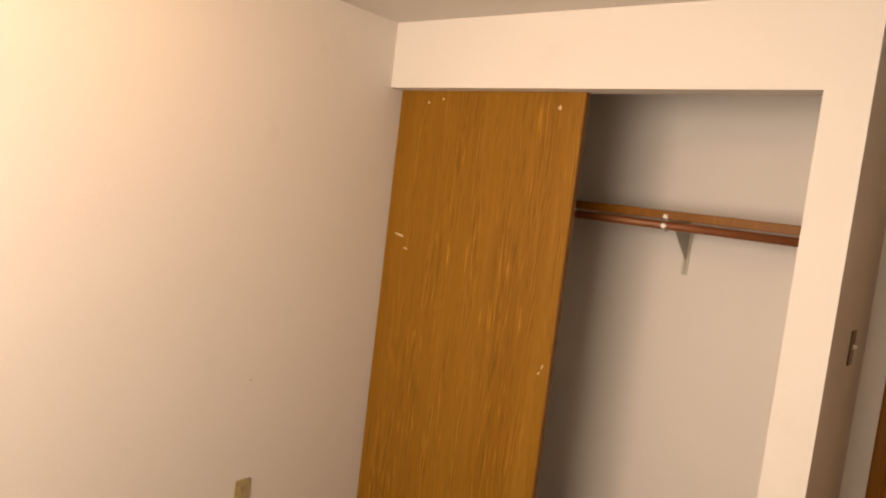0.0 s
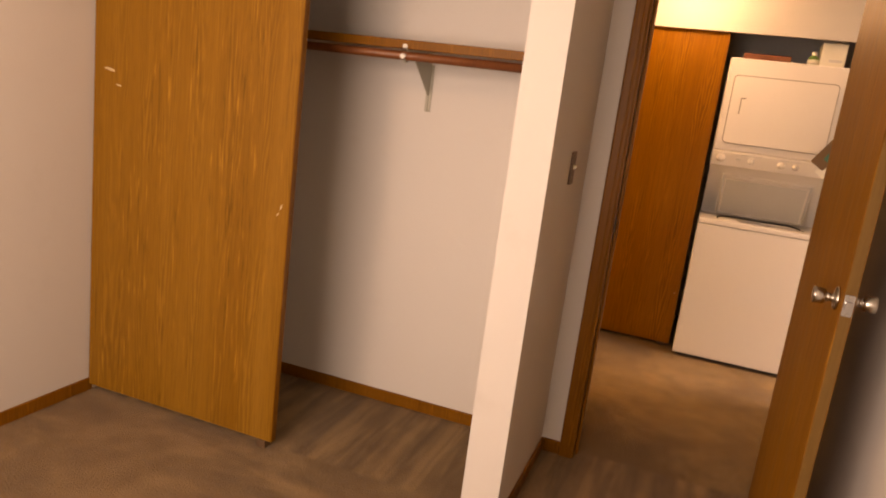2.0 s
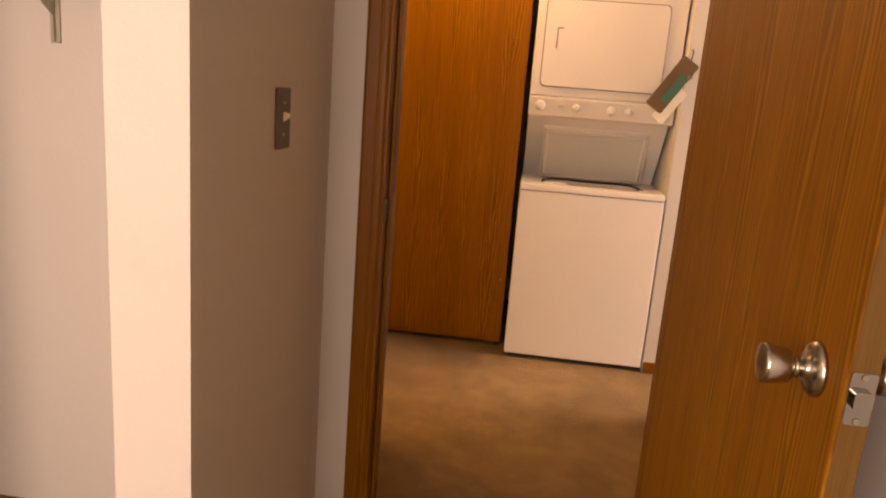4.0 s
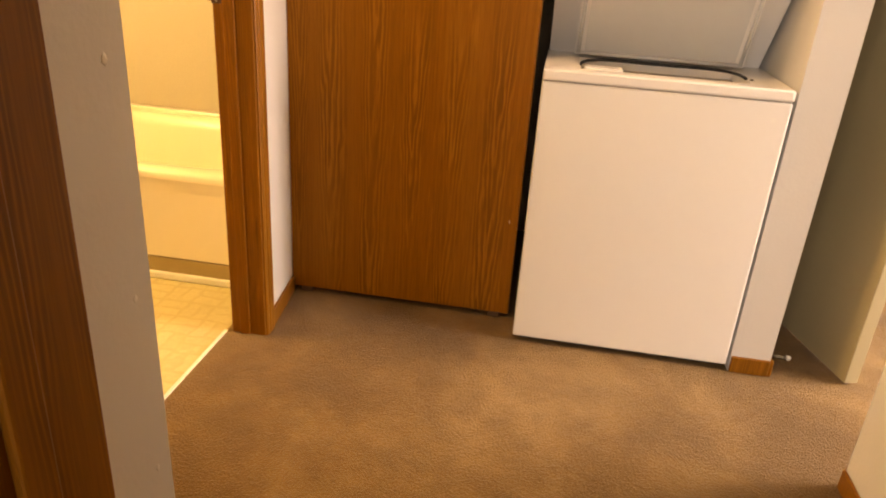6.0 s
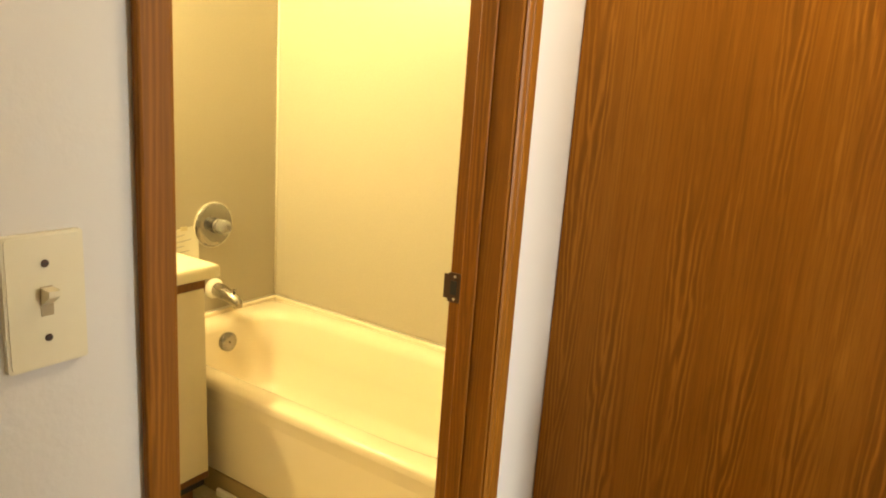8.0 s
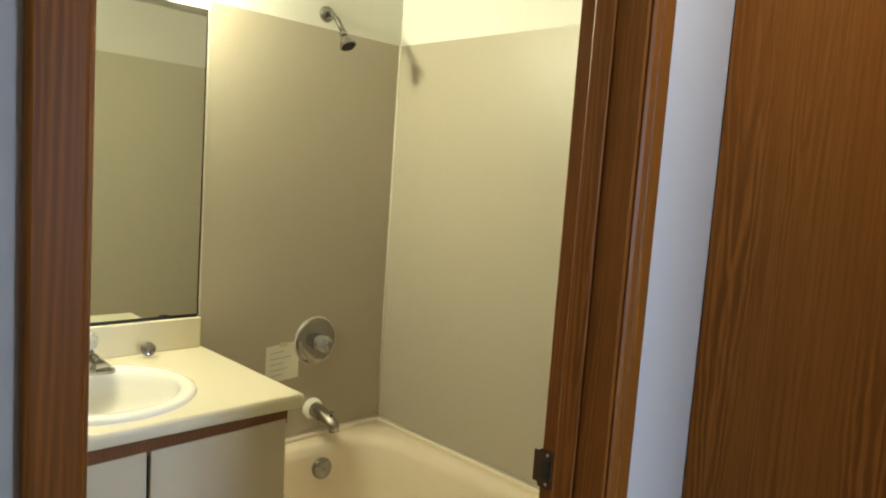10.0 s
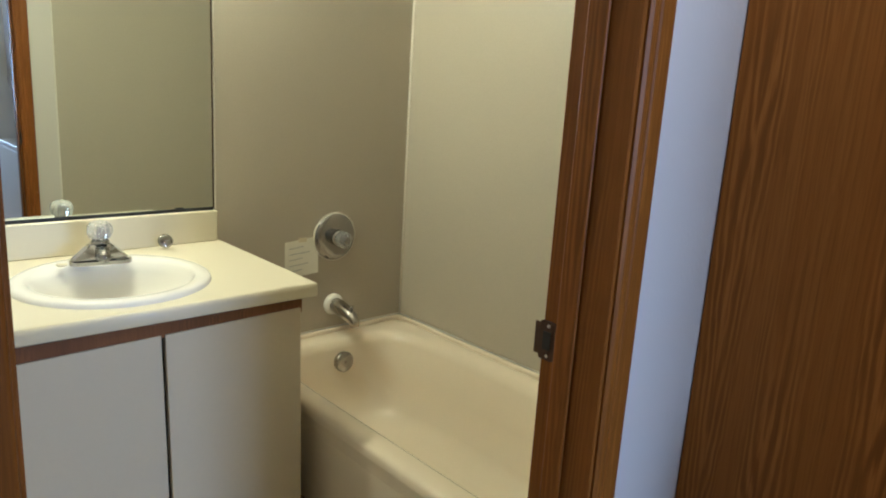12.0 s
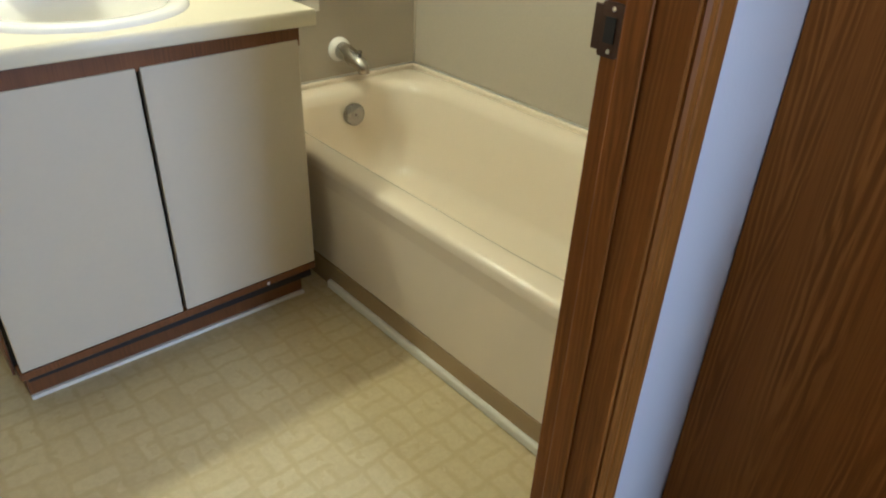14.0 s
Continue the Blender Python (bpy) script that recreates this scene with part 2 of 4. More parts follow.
CARPET_BRUSHED = carpet("brushed_tan_carpet", ((0.190, 0.105, 0.040), (0.255, 0.148, 0.060), (0.325, 0.200, 0.090)), 0.80)
VINYL = vinyl("sheet_vinyl")
ENAMEL = plain("white_enamel", (0.80, 0.77, 0.73), 0.30, 0, 0.03, 40, 0.0)
ENAMEL_GREY = plain("grey_enamel", (0.62, 0.62, 0.60), 0.35, 0, 0.05, 40, 0.0)
# grey that paints the shade in narrow gaps of the dryer and washer
GAP_SHADE = plain("grey_gap_shade", (0.33, 0.30, 0.26), 0.5, 0, 0.1, 40, 0.0)
TUB = plain("bone_acrylic", (0.80, 0.705, 0.545), 0.18, 0, 0.03, 8, 0.0)
SURROUND = plain("taupe_wall_panel", (0.475, 0.432, 0.345), 0.38, 0, 0.12, 150, 0.05)
COUNTER = plain("almond_laminate", (0.72, 0.665, 0.505), 0.34, 0, 0.05, 240, 0.02)
PORCELAIN = plain("white_porcelain", (0.82, 0.80, 0.75), 0.10, 0, 0.02, 10, 0.0)
CABINET = plain("white_cabinet_laminate", (0.54, 0.482, 0.36), 0.50, 0, 0.06, 90, 0.03)
CHROME = plain("chrome", (0.38, 0.37, 0.36), 0.09, 1.0, 0.10, 30, 0.0)
NICKEL = plain("satin_steel", (0.50, 0.47, 0.42), 0.26, 1.0, 0.12, 60, 0.0)
BRONZE = plain("dark_bronze", (0.085, 0.042, 0.024), 0.45, 0.5, 0.3, 80, 0.05)
IVORY = plain("ivory_plastic", (0.66, 0.60, 0.42), 0.40, 0, 0.04, 60, 0.0)
TAN_PLASTIC = plain("tan_plastic", (0.36, 0.28, 0.15), 0.42, 0, 0.05, 60, 0.0)
THERMOSTAT = plain("yellowed_plastic", (0.50, 0.42, 0.25), 0.42, 0, 0.05, 60, 0.0)
BROWN_PLASTIC = plain("brown_plastic", (0.11, 0.06, 0.032), 0.40, 0, 0.1, 60, 0.0)
# rubber; also paints shade in holes, slots and vanity gaps
BLACK = plain("black_rubber_and_shade", (0.012, 0.012, 0.012), 0.6, 0, 0.2, 40, 0.0)
PUTTY = plain("white_spackle", (0.74, 0.72, 0.68), 0.8, 0, 0.05, 120, 0.2)
CAULK = plain("white_caulk", (0.74, 0.71, 0.62), 0.5, 0, 0.10, 90, 0.1)
COVE = plain("tan_cove_base", (0.36, 0.26, 0.12), 0.5, 0, 0.10, 60, 0.05)
SCUFF = plain("pale_scuff", (0.50, 0.36, 0.21), 0.6, 0, 0.1, 120, 0.0)
PAPER = plain("note_paper", (0.80, 0.78, 0.68), 0.8, 0, 0.05, 90, 0.05)
INK = plain("grey_ink", (0.48, 0.48, 0.48), 0.8, 0, 0.1, 60, 0.0)
GREEN = plain("green_print", (0.02, 0.13, 0.09), 0.5, 0, 0.1, 60, 0.0)
CARD = plain("brown_cardboard", (0.15, 0.085, 0.042), 0.75, 0, 0.12, 120, 0.1)
BEIGE_DOOR = plain("beige_door_paint", (0.38, 0.32, 0.19), 0.45, 0, 0.06, 50, 0.03)
ROD = veneer("red_stained_rod", (0.15, 0.04, 0.012), (0.20, 0.056, 0.015), (0.25, 0.08, 0.020), 0.4, 0.5, 0.09, 0.3)
GALV = plain("grey_bracket_paint", (0.40, 0.38, 0.31), 0.45, 0.2, 0.1, 70, 0.0)
BULB = glow("lit_bulb_glass", (1.0, 0.72, 0.38), 9.0)
DOME = glow("lit_dome_glass", (1.0, 0.74, 0.42), 7.0)
mirror_nodes = Nodes("silvered_mirror", 0.015, 1.0)
mirror_nodes.color((0.80, 0.83, 0.78))
MIRROR = mirror_nodes.mat
glass_nodes = Nodes("window_glass", 0.02)
glass_nodes.color((1.0, 1.0, 1.0))
glass_nodes.bsdf.inputs["Transmission Weight"].default_value = 1.0
GLASS = glass_nodes.mat
acrylic_nodes = Nodes("clear_acrylic", 0.14)
acrylic_nodes.color((0.95, 0.95, 0.93))
acrylic_nodes.bsdf.inputs["Transmission Weight"].default_value = 0.75
ACRYLIC = acrylic_nodes.mat

# ---------------------------------------------------------------- mesh helpers


def link_mesh(name, bm, mat, smooth=False):
    me = bpy.data.meshes.new(name)
    bmesh.ops.recalc_face_normals(bm, faces=bm.faces)
    bm.to_mesh(me)
    bm.free()
    for p in me.polygons:
        p.use_smooth = smooth
    me.materials.append(mat)
    return new(name, me)


def part(name, bm, mat, parent, label="", smooth=False):
    ob = link_mesh(name, bm, mat, smooth)
    ob.parent = parent
    if label:
        ob["label"] = label
    return ob


def thing(name, place, label, category, group="", turn=0.0):
    ob = new(name)
    ob.matrix_world = pose(*place, 0, 0, turn)
    return tagged(ob, label, category, group)


def setting(name, bm, mat, label, category="", smooth=False):
    return tagged(link_mesh(name, bm, mat, smooth), label, category, "", "structure")


def add_box(bm, x0, x1, y0, y1, z0, z1, bevel=0.0, seg=2):
    cs = [(x, y, z) for z in (z0, z1) for y in (y0, y1) for x in (x0, x1)]
    vs = [bm.verts.new(c) for c in cs]
    fs = [bm.faces.new([vs[i] for i in f]) for f in ((0, 2, 3, 1), (4, 5, 7, 6), (0, 1, 5, 4), (2, 6, 7, 3), (0, 4, 6, 2), (1, 3, 7, 5))]
    if bevel:
        edges = {e for f in fs for e in f.edges}
        bmesh.ops.bevel(bm, geom=list(edges), offset=bevel, segments=seg, affect="EDGES", profile=0.5)
    return bm


def box(x0, x1, y0, y1, z0, z1, bevel=0.0, seg=2):
    return add_box(bmesh.new(), x0, x1, y0, y1, z0, z1, bevel, seg)


def add_lathe(bm, profile, axis, at, steps=28):
    """Turned shape: profile of (along, radius) about the axis through at."""
    ax = Vector(axis).normalized()
    side = ax.orthogonal().normalized()
    up = ax.cross(side)
    at = Vector(at)
    rings = []
    for along, r in profile:
        ring = []
        for i in range(steps):
            a = 2 * math.pi * i / steps
            ring.append(bm.verts.new(at + ax * along + (side * math.cos(a) + up * math.sin(a)) * max(r, 0.0002)))
        rings.append(ring)
    for r0, r1 in zip(rings, rings[1:]):
        for i in range(steps):
            j = (i + 1) % steps
            bm.faces.new((r0[i], r0[j], r1[j], r1[i]))
    bm.faces.new(list(reversed(rings[0])))
    bm.faces.new(rings[-1])
    return bm


def lathe(profile, axis, at, steps=28):
    return add_lathe(bmesh.new(), profile, axis, at, steps)


def add_tube(bm, points, radii, steps=12):
    pts = [Vector(p) for p in points]
    if isinstance(radii, (int, float)):
        radii = [radii] * len(pts)
    rings, side = [], None
    for i, p in enumerate(pts):
        d = (pts[min(i + 1, len(pts) - 1)] - pts[max(i - 1, 0)]).normalized()
        side = d.orthogonal().normalized() if side is None else (side - d * side.dot(d)).normalized()
        up = d.cross(side)
        rings.append([bm.verts.new(p + (side * math.cos(2 * math.pi * k / steps) + up * math.sin(2 * math.pi * k / steps)) * radii[i]) for k in range(steps)])
    for r0, r1 in zip(rings, rings[1:]):
        for k in range(steps):
            j = (k + 1) % steps
            bm.faces.new((r0[k], r0[j], r1[j], r1[k]))
    bm.faces.new(list(reversed(rings[0])))
    bm.faces.new(rings[-1])
    return bm


def tube(points, radii, steps=12):
    return add_tube(bmesh.new(), points, radii, steps)


def add_prism(bm, outline, a, b, axis):
    """Extrudes a closed outline of two coordinates along an axis from a to b."""
    def put(u, v, w):
        return {"x": (w, u, v), "y": (u, w, v), "z": (u, v, w)}[axis]
    lo = [bm.verts.new(put(u, v, a)) for u, v in outline]
    hi = [bm.verts.new(put(u, v, b)) for u, v in outline]
    k = len(outline)
    for i in range(k):
        j = (i + 1) % k
        bm.faces.new((lo[i], lo[j], hi[j], hi[i]))
    bm.faces.new(list(reversed(lo)))
    bm.faces.new(hi)
    return bm


def prism(outline, a, b, axis):
    return add_prism(bmesh.new(), outline, a, b, axis)


def round_rect(u0, u1, v0, v1, r, steps=5):
    out = []
    for cu, cv, a0 in ((u1 - r, v1 - r, 0), (u0 + r, v1 - r, 90), (u0 + r, v0 + r, 180), (u1 - r, v0 + r, 270)):
        for i in range(steps + 1):
            a = radians(a0 + 90 * i / steps)
            out.append((cu + r * math.cos(a), cv + r * math.sin(a)))
    return out


def blob(at, size, seed, steps=2):
    """A small uneven dab."""
    bm = bmesh.new()
    bmesh.ops.create_icosphere(bm, subdivisions=steps, radius=1.0)
    rnd = random.Random(seed)
    for v in bm.verts:
        k = 1 + rnd.uniform(-0.18, 0.18)
        v.co = Vector(at) + Vector((v.co.x * size[0] * k, v.co.y * size[1] * k, v.co.z * size[2] * k))
    return bm

# ---------------------------------------------------------------- plan
CZ = 2.27            # ceiling
XW = -2.19           # bedroom, left wall
XR = 0.60            # bedroom, right wall
YB = -0.60           # bedroom, window wall
YC, YCD, YCB = 2.50, 2.57, 3.225   # closet front, closet door, closet back
XP0, XP1 = -0.469, -0.342          # closet end wall
ZH = 1.99            # closet head
YD0, YD1 = 3.204, 3.345            # bedroom door wall
DX0, DX1 = -0.20, 0.515            # bedroom door opening
XG, YG = -0.300, 3.597             # hall corner
XH, XB = -0.673, -0.770            # hall and bath faces of the bath door wall
BY0, BY1 = 4.058, 4.755            # bath door opening
YL = 5.088           # laundry door
XM, YT = -2.399, 5.81              # bath mirror wall and tub back wall
XHR, YHR = 0.98, 4.45              # hall right wall and its end
PX0, PX1 = 0.80, 0.92              # laundry side wall
DOOR_H = 2.035


def wall(name, boxes, label, mat=None):
    bm = bmesh.new()
    for b in boxes:
        add_box(bm, *b)
    return setting(name, bm, mat or WALL, label, "wall")


wall("wall_left", [(XW - 0.12, XW, YB - 0.12, YD1, 0, CZ)], "off-white painted bedroom wall with light orange-peel texture")
WX0, WX1, WZ0, WZ1 = -1.95, -0.15, 0.80, 2.08
wall("wall_window", [(XW, WX0, YB - 0.12, YB, 0, CZ), (WX1, XR + 0.12, YB - 0.12, YB, 0, CZ), (WX0, WX1, YB - 0.12, YB, 0, WZ0), (WX0, WX1, YB - 0.12, YB, WZ1, CZ)], "off-white painted wall around the bedroom window")
wall("wall_right", [(XR, XR + 0.12, YB, YD0, 0, CZ)], "off-white painted wall behind the open bedroom door")
wall("wall_closet_head", [(XW, XP0, YC, YC + 0.10, ZH, CZ)], "off-white painted wall band above the closet opening")
wall("wall_closet_end", [(XP0, XP1, YC, YCB, 0, CZ)], "off-white painted end wall of the bedroom closet")
wall("wall_closet_back", [(XW, XP1, YCB, YD1, 0, CZ)], "off-white painted back wall of the bedroom closet")
wall("wall_bedroom_door", [(XP1, DX0 - 0.02, YD0, YD1, 0, CZ), (DX1 + 0.02, XHR + 0.12, YD0, YD1, 0, CZ), (DX0 - 0.02, DX1 + 0.02, YD0, YD1, DOOR_H + 0.02, CZ)], "off-white painted wall around the bedroom doorway")
wall("wall_hall_corner", [(XB, XG, YD1, YG, 0, CZ)], "off-white painted hall corner with patched nail holes")
wall("wall_bath_door", [(XB, XH, YG, BY0 - 0.02, 0, CZ), (XB, XH - 0.03, BY1 + 0.02, 5.95, 0, CZ), (XB, XH, BY0 - 0.02, BY1 + 0.02, DOOR_H + 0.02, CZ)], "off-white painted hall wall around the bathroom doorway")
setting("wall_laundry_return", prism([(XH - 0.03, BY1 + 0.02), (XH, BY1 + 0.02), (XH, BY1 + 0.070), (XH - 0.028, YL), (XH - 0.03, YL)], 0, CZ, "z"), WALL, "narrow off-white wall strip between bath door and laundry", "wall")
wall("wall_laundry_head", [(XH, PX0, 5.05, 5.08, 1.985, CZ)], "off-white painted band above the laundry closet")
wall("wall_laundry_back", [(XH, PX1, 5.95, 6.07, 0, CZ)], "plain painted back wall of the laundry closet")
wall("wall_laundry_side", [(PX0, PX1, 4.948, 5.95, 0, CZ)], "off-white painted side wall of the laundry closet")
wall("wall_hall_right", [(XHR, XHR + 0.12, YD1, YHR, 0, CZ)], "off-white painted hall wall ending in a corner")
wall("wall_entry", [(PX1, 0.955, 5.72, 5.84, 0, CZ), (1.745, 4.12, 5.72, 5.84, 0, CZ), (0.955, 1.745, 5.72, 5.84, 2.05, CZ)], "painted wall around a dark doorway")
# out-of-view room, added and sized to set the hall's daylight and bounce
wall("wall_living", [(4.0, 4.12, 0.5, 4.21, 0, CZ), (4.0, 4.12, 5.64, 5.72, 0, CZ), (4.0, 4.12, 4.21, 5.64, 0, 0.85), (4.0, 4.12, 4.21, 5.64, 2.08, CZ)], "unseen painted wall added to hold the daylight window")
wall("wall_living_side", [(XHR, XHR + 0.12, 0.5, YD0, 0, CZ), (XHR, 4.12, 0.38, 0.5, 0, CZ)], "unseen painted walls added far off to keep bounce light low")
wall("wall_dark_room", [(PX1, 2.40, 7.40, 7.52, 0, CZ), (2.28, 2.40, 5.84, 7.40, 0, CZ), (PX1 - 0.12, PX1, 6.07, 7.52, 0, CZ)], "unlit painted walls of the room behind the open door")
wall("wall_mirror", [(XM - 0.12, XM, YD1, YT + 0.12, 0, CZ)], "white painted bathroom wall behind mirror and vanity", WALL_BATH)
wall("wall_tub", [(XM, XB, YT, YT + 0.12, 0, CZ)], "white painted bathroom wall above the tub", WALL_BATH)
setting("ceiling", box(-2.6, 4.2, -2.4, 7.6, CZ, CZ + 0.1), CEIL, "off-white textured ceiling", "ceiling")
setting("floor_bedroom", box(XW - 0.12, XR + 0.12, YB - 0.12, 3.275, -0.10, 0.0), CARPET_BRUSHED, "tan cut-pile bedroom carpet with dark vacuum strokes", "carpet")
hall_carpet = box(-0.80, 4.12, 3.275, 7.52, -0.10, 0.0)
add_box(hall_carpet, XHR, 4.12, 0.38, 3.275, -0.10, 0.0)
setting("floor_hall", hall_carpet, CARPET, "worn tan cut-pile hall carpet with darker traffic marks", "carpet")
setting("floor_bath", box(XM - 0.05, -0.80, YD1, YT + 0.05, -0.10, -0.003), VINYL, "yellow-beige sheet vinyl printed with small blocks", "vinyl floor")


def baseboard(x0, x1, y0, y1, h=0.057):
    return setting("baseboard", box(x0, x1, y0, y1, 0.0, h, 0.003, 1), TRIM, "low brown-stained wooden baseboard", "baseboard")


T = 0.010
baseboard(XW, XW + T, YB, YCD + 0.02)
baseboard(XW, XW + T, YCD + 0.06, YCB)
baseboard(XW + T, XP0, YCB - T, YCB)
baseboard(XP0 - T, XP0, YC + 0.10, YCB - T)
baseboard(XP1, XP1 + T, YC + 0.01, YD0)
baseboard(XR - T, XR, YB, YD0)
baseboard(XW + T, XR - T, YB, YB + T)
setting("baseboard", prism([(XH - 0.001, BY1 + 0.064), (XH + T, BY1 + 0.064), (XH - 0.018, YL - 0.003), (XH - 0.029, YL - 0.003)], 0, 0.057, "z"), TRIM, "low brown-stained wooden baseboard", "baseboard")
baseboard(PX0 + 0.002, PX1, 4.938, 4.948)
baseboard(PX1, PX1 + T, 4.94, 5.72)
baseboard(XH, XH + T, YG + 0.01, BY0 - 0.045)
baseboard(XP1 + T, DX0 - 0.062, YD0 - T, YD0)
baseboard(XHR - T, XHR, YD1, YHR)
baseboard(XHR, XHR + 0.12, YHR, YHR + T)


def casing_strip(axis, u0, u1, face, out, a, b):
    """A moulded casing of width u0..u1 on a wall face, standing out by out, along a..b upright."""
    du = u1 - u0
    s = 1 if out > 0 else -1
    prof = [(0.0, 0.0), (0.0, 0.010), (0.10, 0.013), (0.26, 0.0135), (0.31, 0.0125), (0.37, 0.0125), (0.42, 0.0145), (0.86, 0.0150), (0.97, 0.0140), (1.0, 0.012), (1.0, 0.0)]
    pts = [(u0 + du * p, face + s * q) for p, q in prof]
    if axis == "x":
        return prism(pts, a, b, "z")
    return prism([(v, u) for u, v in pts], a, b, "z")


def bath_door_frame():
    d = tagged(new("door_2"), "brown-stained oak door frame of the bathroom with dark strike plate", "door frame", "", "structure")
    part("jamb", box(XB - 0.006, XH + 0.006, BY1, BY1 + 0.02, 0, DOOR_H, 0.0015, 1), TRIM, d)
    part("jamb", box(XB - 0.006, XH + 0.006, BY0 - 0.02, BY0, 0, DOOR_H, 0.0015, 1), TRIM, d)
    part("head_jamb", box(XB - 0.006, XH + 0.006, BY0 - 0.02, BY1 + 0.02, DOOR_H, DOOR_H + 0.02, 0.0015, 1), TRIM, d)
    part("door_stop", box(-0.750, -0.715, BY1 - 0.007, BY1, 0, DOOR_H, 0.004, 2), TRIM, d)
    part("door_stop", box(-0.750, -0.715, BY0, BY0 + 0.007, 0, DOOR_H, 0.004, 2), TRIM, d)
    for face, out in ((XH, 1), (XB, -1)):
        part("casing", casing_strip("y", BY1 + 0.006, BY1 + 0.060, face, out, 0, DOOR_H + 0.07), TRIM, d)
        f0, f1 = sorted((face, face + out * 0.012))
        part("casing", box(f0, f1, BY0 - 0.043, BY0 - 0.004, 0, DOOR_H + 0.07, 0.004, 2), TRIM, d)
        x0, x1 = (face, face + 0.014) if out > 0 else (face - 0.014, face)
        part("head_casing", box(x0, x1, BY0 - 0.006, BY1 + 0.006, DOOR_H + 0.006, DOOR_H + 0.07, 0.003, 1), TRIM, d)
    plate = part("strike_plate", prism(round_rect(-0.780, -0.752, 1.006, 1.066, 0.004), BY1 - 0.0025, BY1 - 0.0002, "y"), BRONZE, d, "dark bronze strike plate")
    part("strike_hole", box(-0.773, -0.759, BY1 - 0.0035, BY1 - 0.0021, 1.022, 1.050), BLACK, plate)
    part("strike_lip", box(-0.790, -0.779, BY1 - 0.0028, BY1 + 0.0, 1.012, 1.062, 0.001, 1), BRONZE, plate)
    for dz in (1.013, 1.059):
        part("screw", lathe([(0, 0.0034), (0.0012, 0.0028)], (0, -1, 0), (-0.764, BY1 - 0.0024, dz), 12), NICKEL, plate)
    return d


def bedroom_door_frame():
    d = tagged(new("door_1"), "brown-stained oak door frame of the bedroom", "door frame", "", "structure")
    for x0, x1 in ((DX0 - 0.02, DX0), (DX1, DX1 + 0.02)):
        part("jamb", box(x0, x1, YD0 - 0.006, YD1 + 0.006, 0, DOOR_H, 0.0015, 1), TRIM, d)
    part("head_jamb", box(DX0 - 0.02, DX1 + 0.02, YD0 - 0.006, YD1 + 0.006, DOOR_H, DOOR_H + 0.02, 0.0015, 1), TRIM, d)
    part("door_stop", box(DX0, DX0 + 0.011, YD0 + 0.04, YD0 + 0.075, 0, DOOR_H, 0.003, 2), TRIM, d)
    part("door_stop", box(DX1 - 0.011, DX1, YD0 + 0.04, YD0 + 0.075, 0, DOOR_H, 0.003, 2), TRIM, d)
    for face, out in ((YD0, -1), (YD1, 1)):
        part("casing", casing_strip("x", DX0 - 0.006, DX0 - (0.061 if out < 0 else 0.050), face, out, 0, DOOR_H + 0.07), TRIM, d)
        part("casing", casing_strip("x", DX1 + 0.006, DX1 + 0.066, face, out, 0, DOOR_H + 0.07), TRIM, d)
        y0, y1 = (face, face + 0.014) if out > 0 else (face - 0.014, face)
        part("head_casing", box(DX0 - 0.006, DX1 + 0.006, y0, y1, DOOR_H + 0.006, DOOR_H + 0.07, 0.003, 1), TRIM, d)
    plate = part("strike_plate", prism(round_rect(YD0 + 0.0, YD0 + 0.036, 0.97, 1.03, 0.004), DX0 + 0.0002, DX0 + 0.0025, "x"), BRONZE, d, "dark bronze strike plate")
    part("strike_hole", box(DX0 + 0.0021, DX0 + 0.0035, YD0 + 0.008, YD0 + 0.028, 0.985, 1.015), BLACK, plate)
    return d


bath_door_frame()
bedroom_door_frame()


def window(name, axis, at, u0, u1, z0, z1, label):
    w = tagged(new(name), label, "window", "", "structure")

    def bx(a0, a1, b0, b1, q0, q1, bev=0.003):
        return box(a0, a1, b0, b1, q0, q1, bev, 1) if axis == "y" else box(b0, b1, a0, a1, q0, q1, bev, 1)
    o = 1 if at > 0 else -1
    f0, f1 = sorted((at + o * 0.02, at + o * 0.07))
    fr = [bx(u0, u0 + 0.05, f0, f1, z0, z1), bx(u1 - 0.05, u1, f0, f1, z0, z1), bx(u0 + 0.05, u1 - 0.05, f0, f1, z0, z0 + 0.05), bx(u0 + 0.05, u1 - 0.05, f0, f1, z1 - 0.05, z1)]
    for b in fr:
        part("window_frame", b, ENAMEL, w)
    mid = (u0 + u1) / 2
    part("window_frame", bx(mid - 0.02, mid + 0.02, f0, f1, z0 + 0.05, z1 - 0.05), ENAMEL, w)
    for a, b in ((u0 + 0.05, mid - 0.02), (mid + 0.02, u1 - 0.05)):
        p = part("pane", bx(a, b, (f0 + f1) / 2 - 0.002, (f0 + f1) / 2 + 0.002, z0 + 0.05, z1 - 0.05, 0), GLASS, w)
        p.visible_shadow = False
    s0, s1 = sorted((at - o * 0.03, at + o * 0.018))
    part("window_sill", bx(u0 - 0.03, u1 + 0.03, s0, s1, z0 - 0.02, z0 + 0.002), TRIM, w)
    return w


window("window_1", "y", YB, WX0, WX1, WZ0, WZ1, "wide white-framed bedroom window with two panes")
# out of view, set where its daylight reaches the hall walls
window("window_2", "x", 4.0, 4.21, 5.64, 0.85, 2.08, "unseen white-framed window with two panes, placed for daylight from the right")

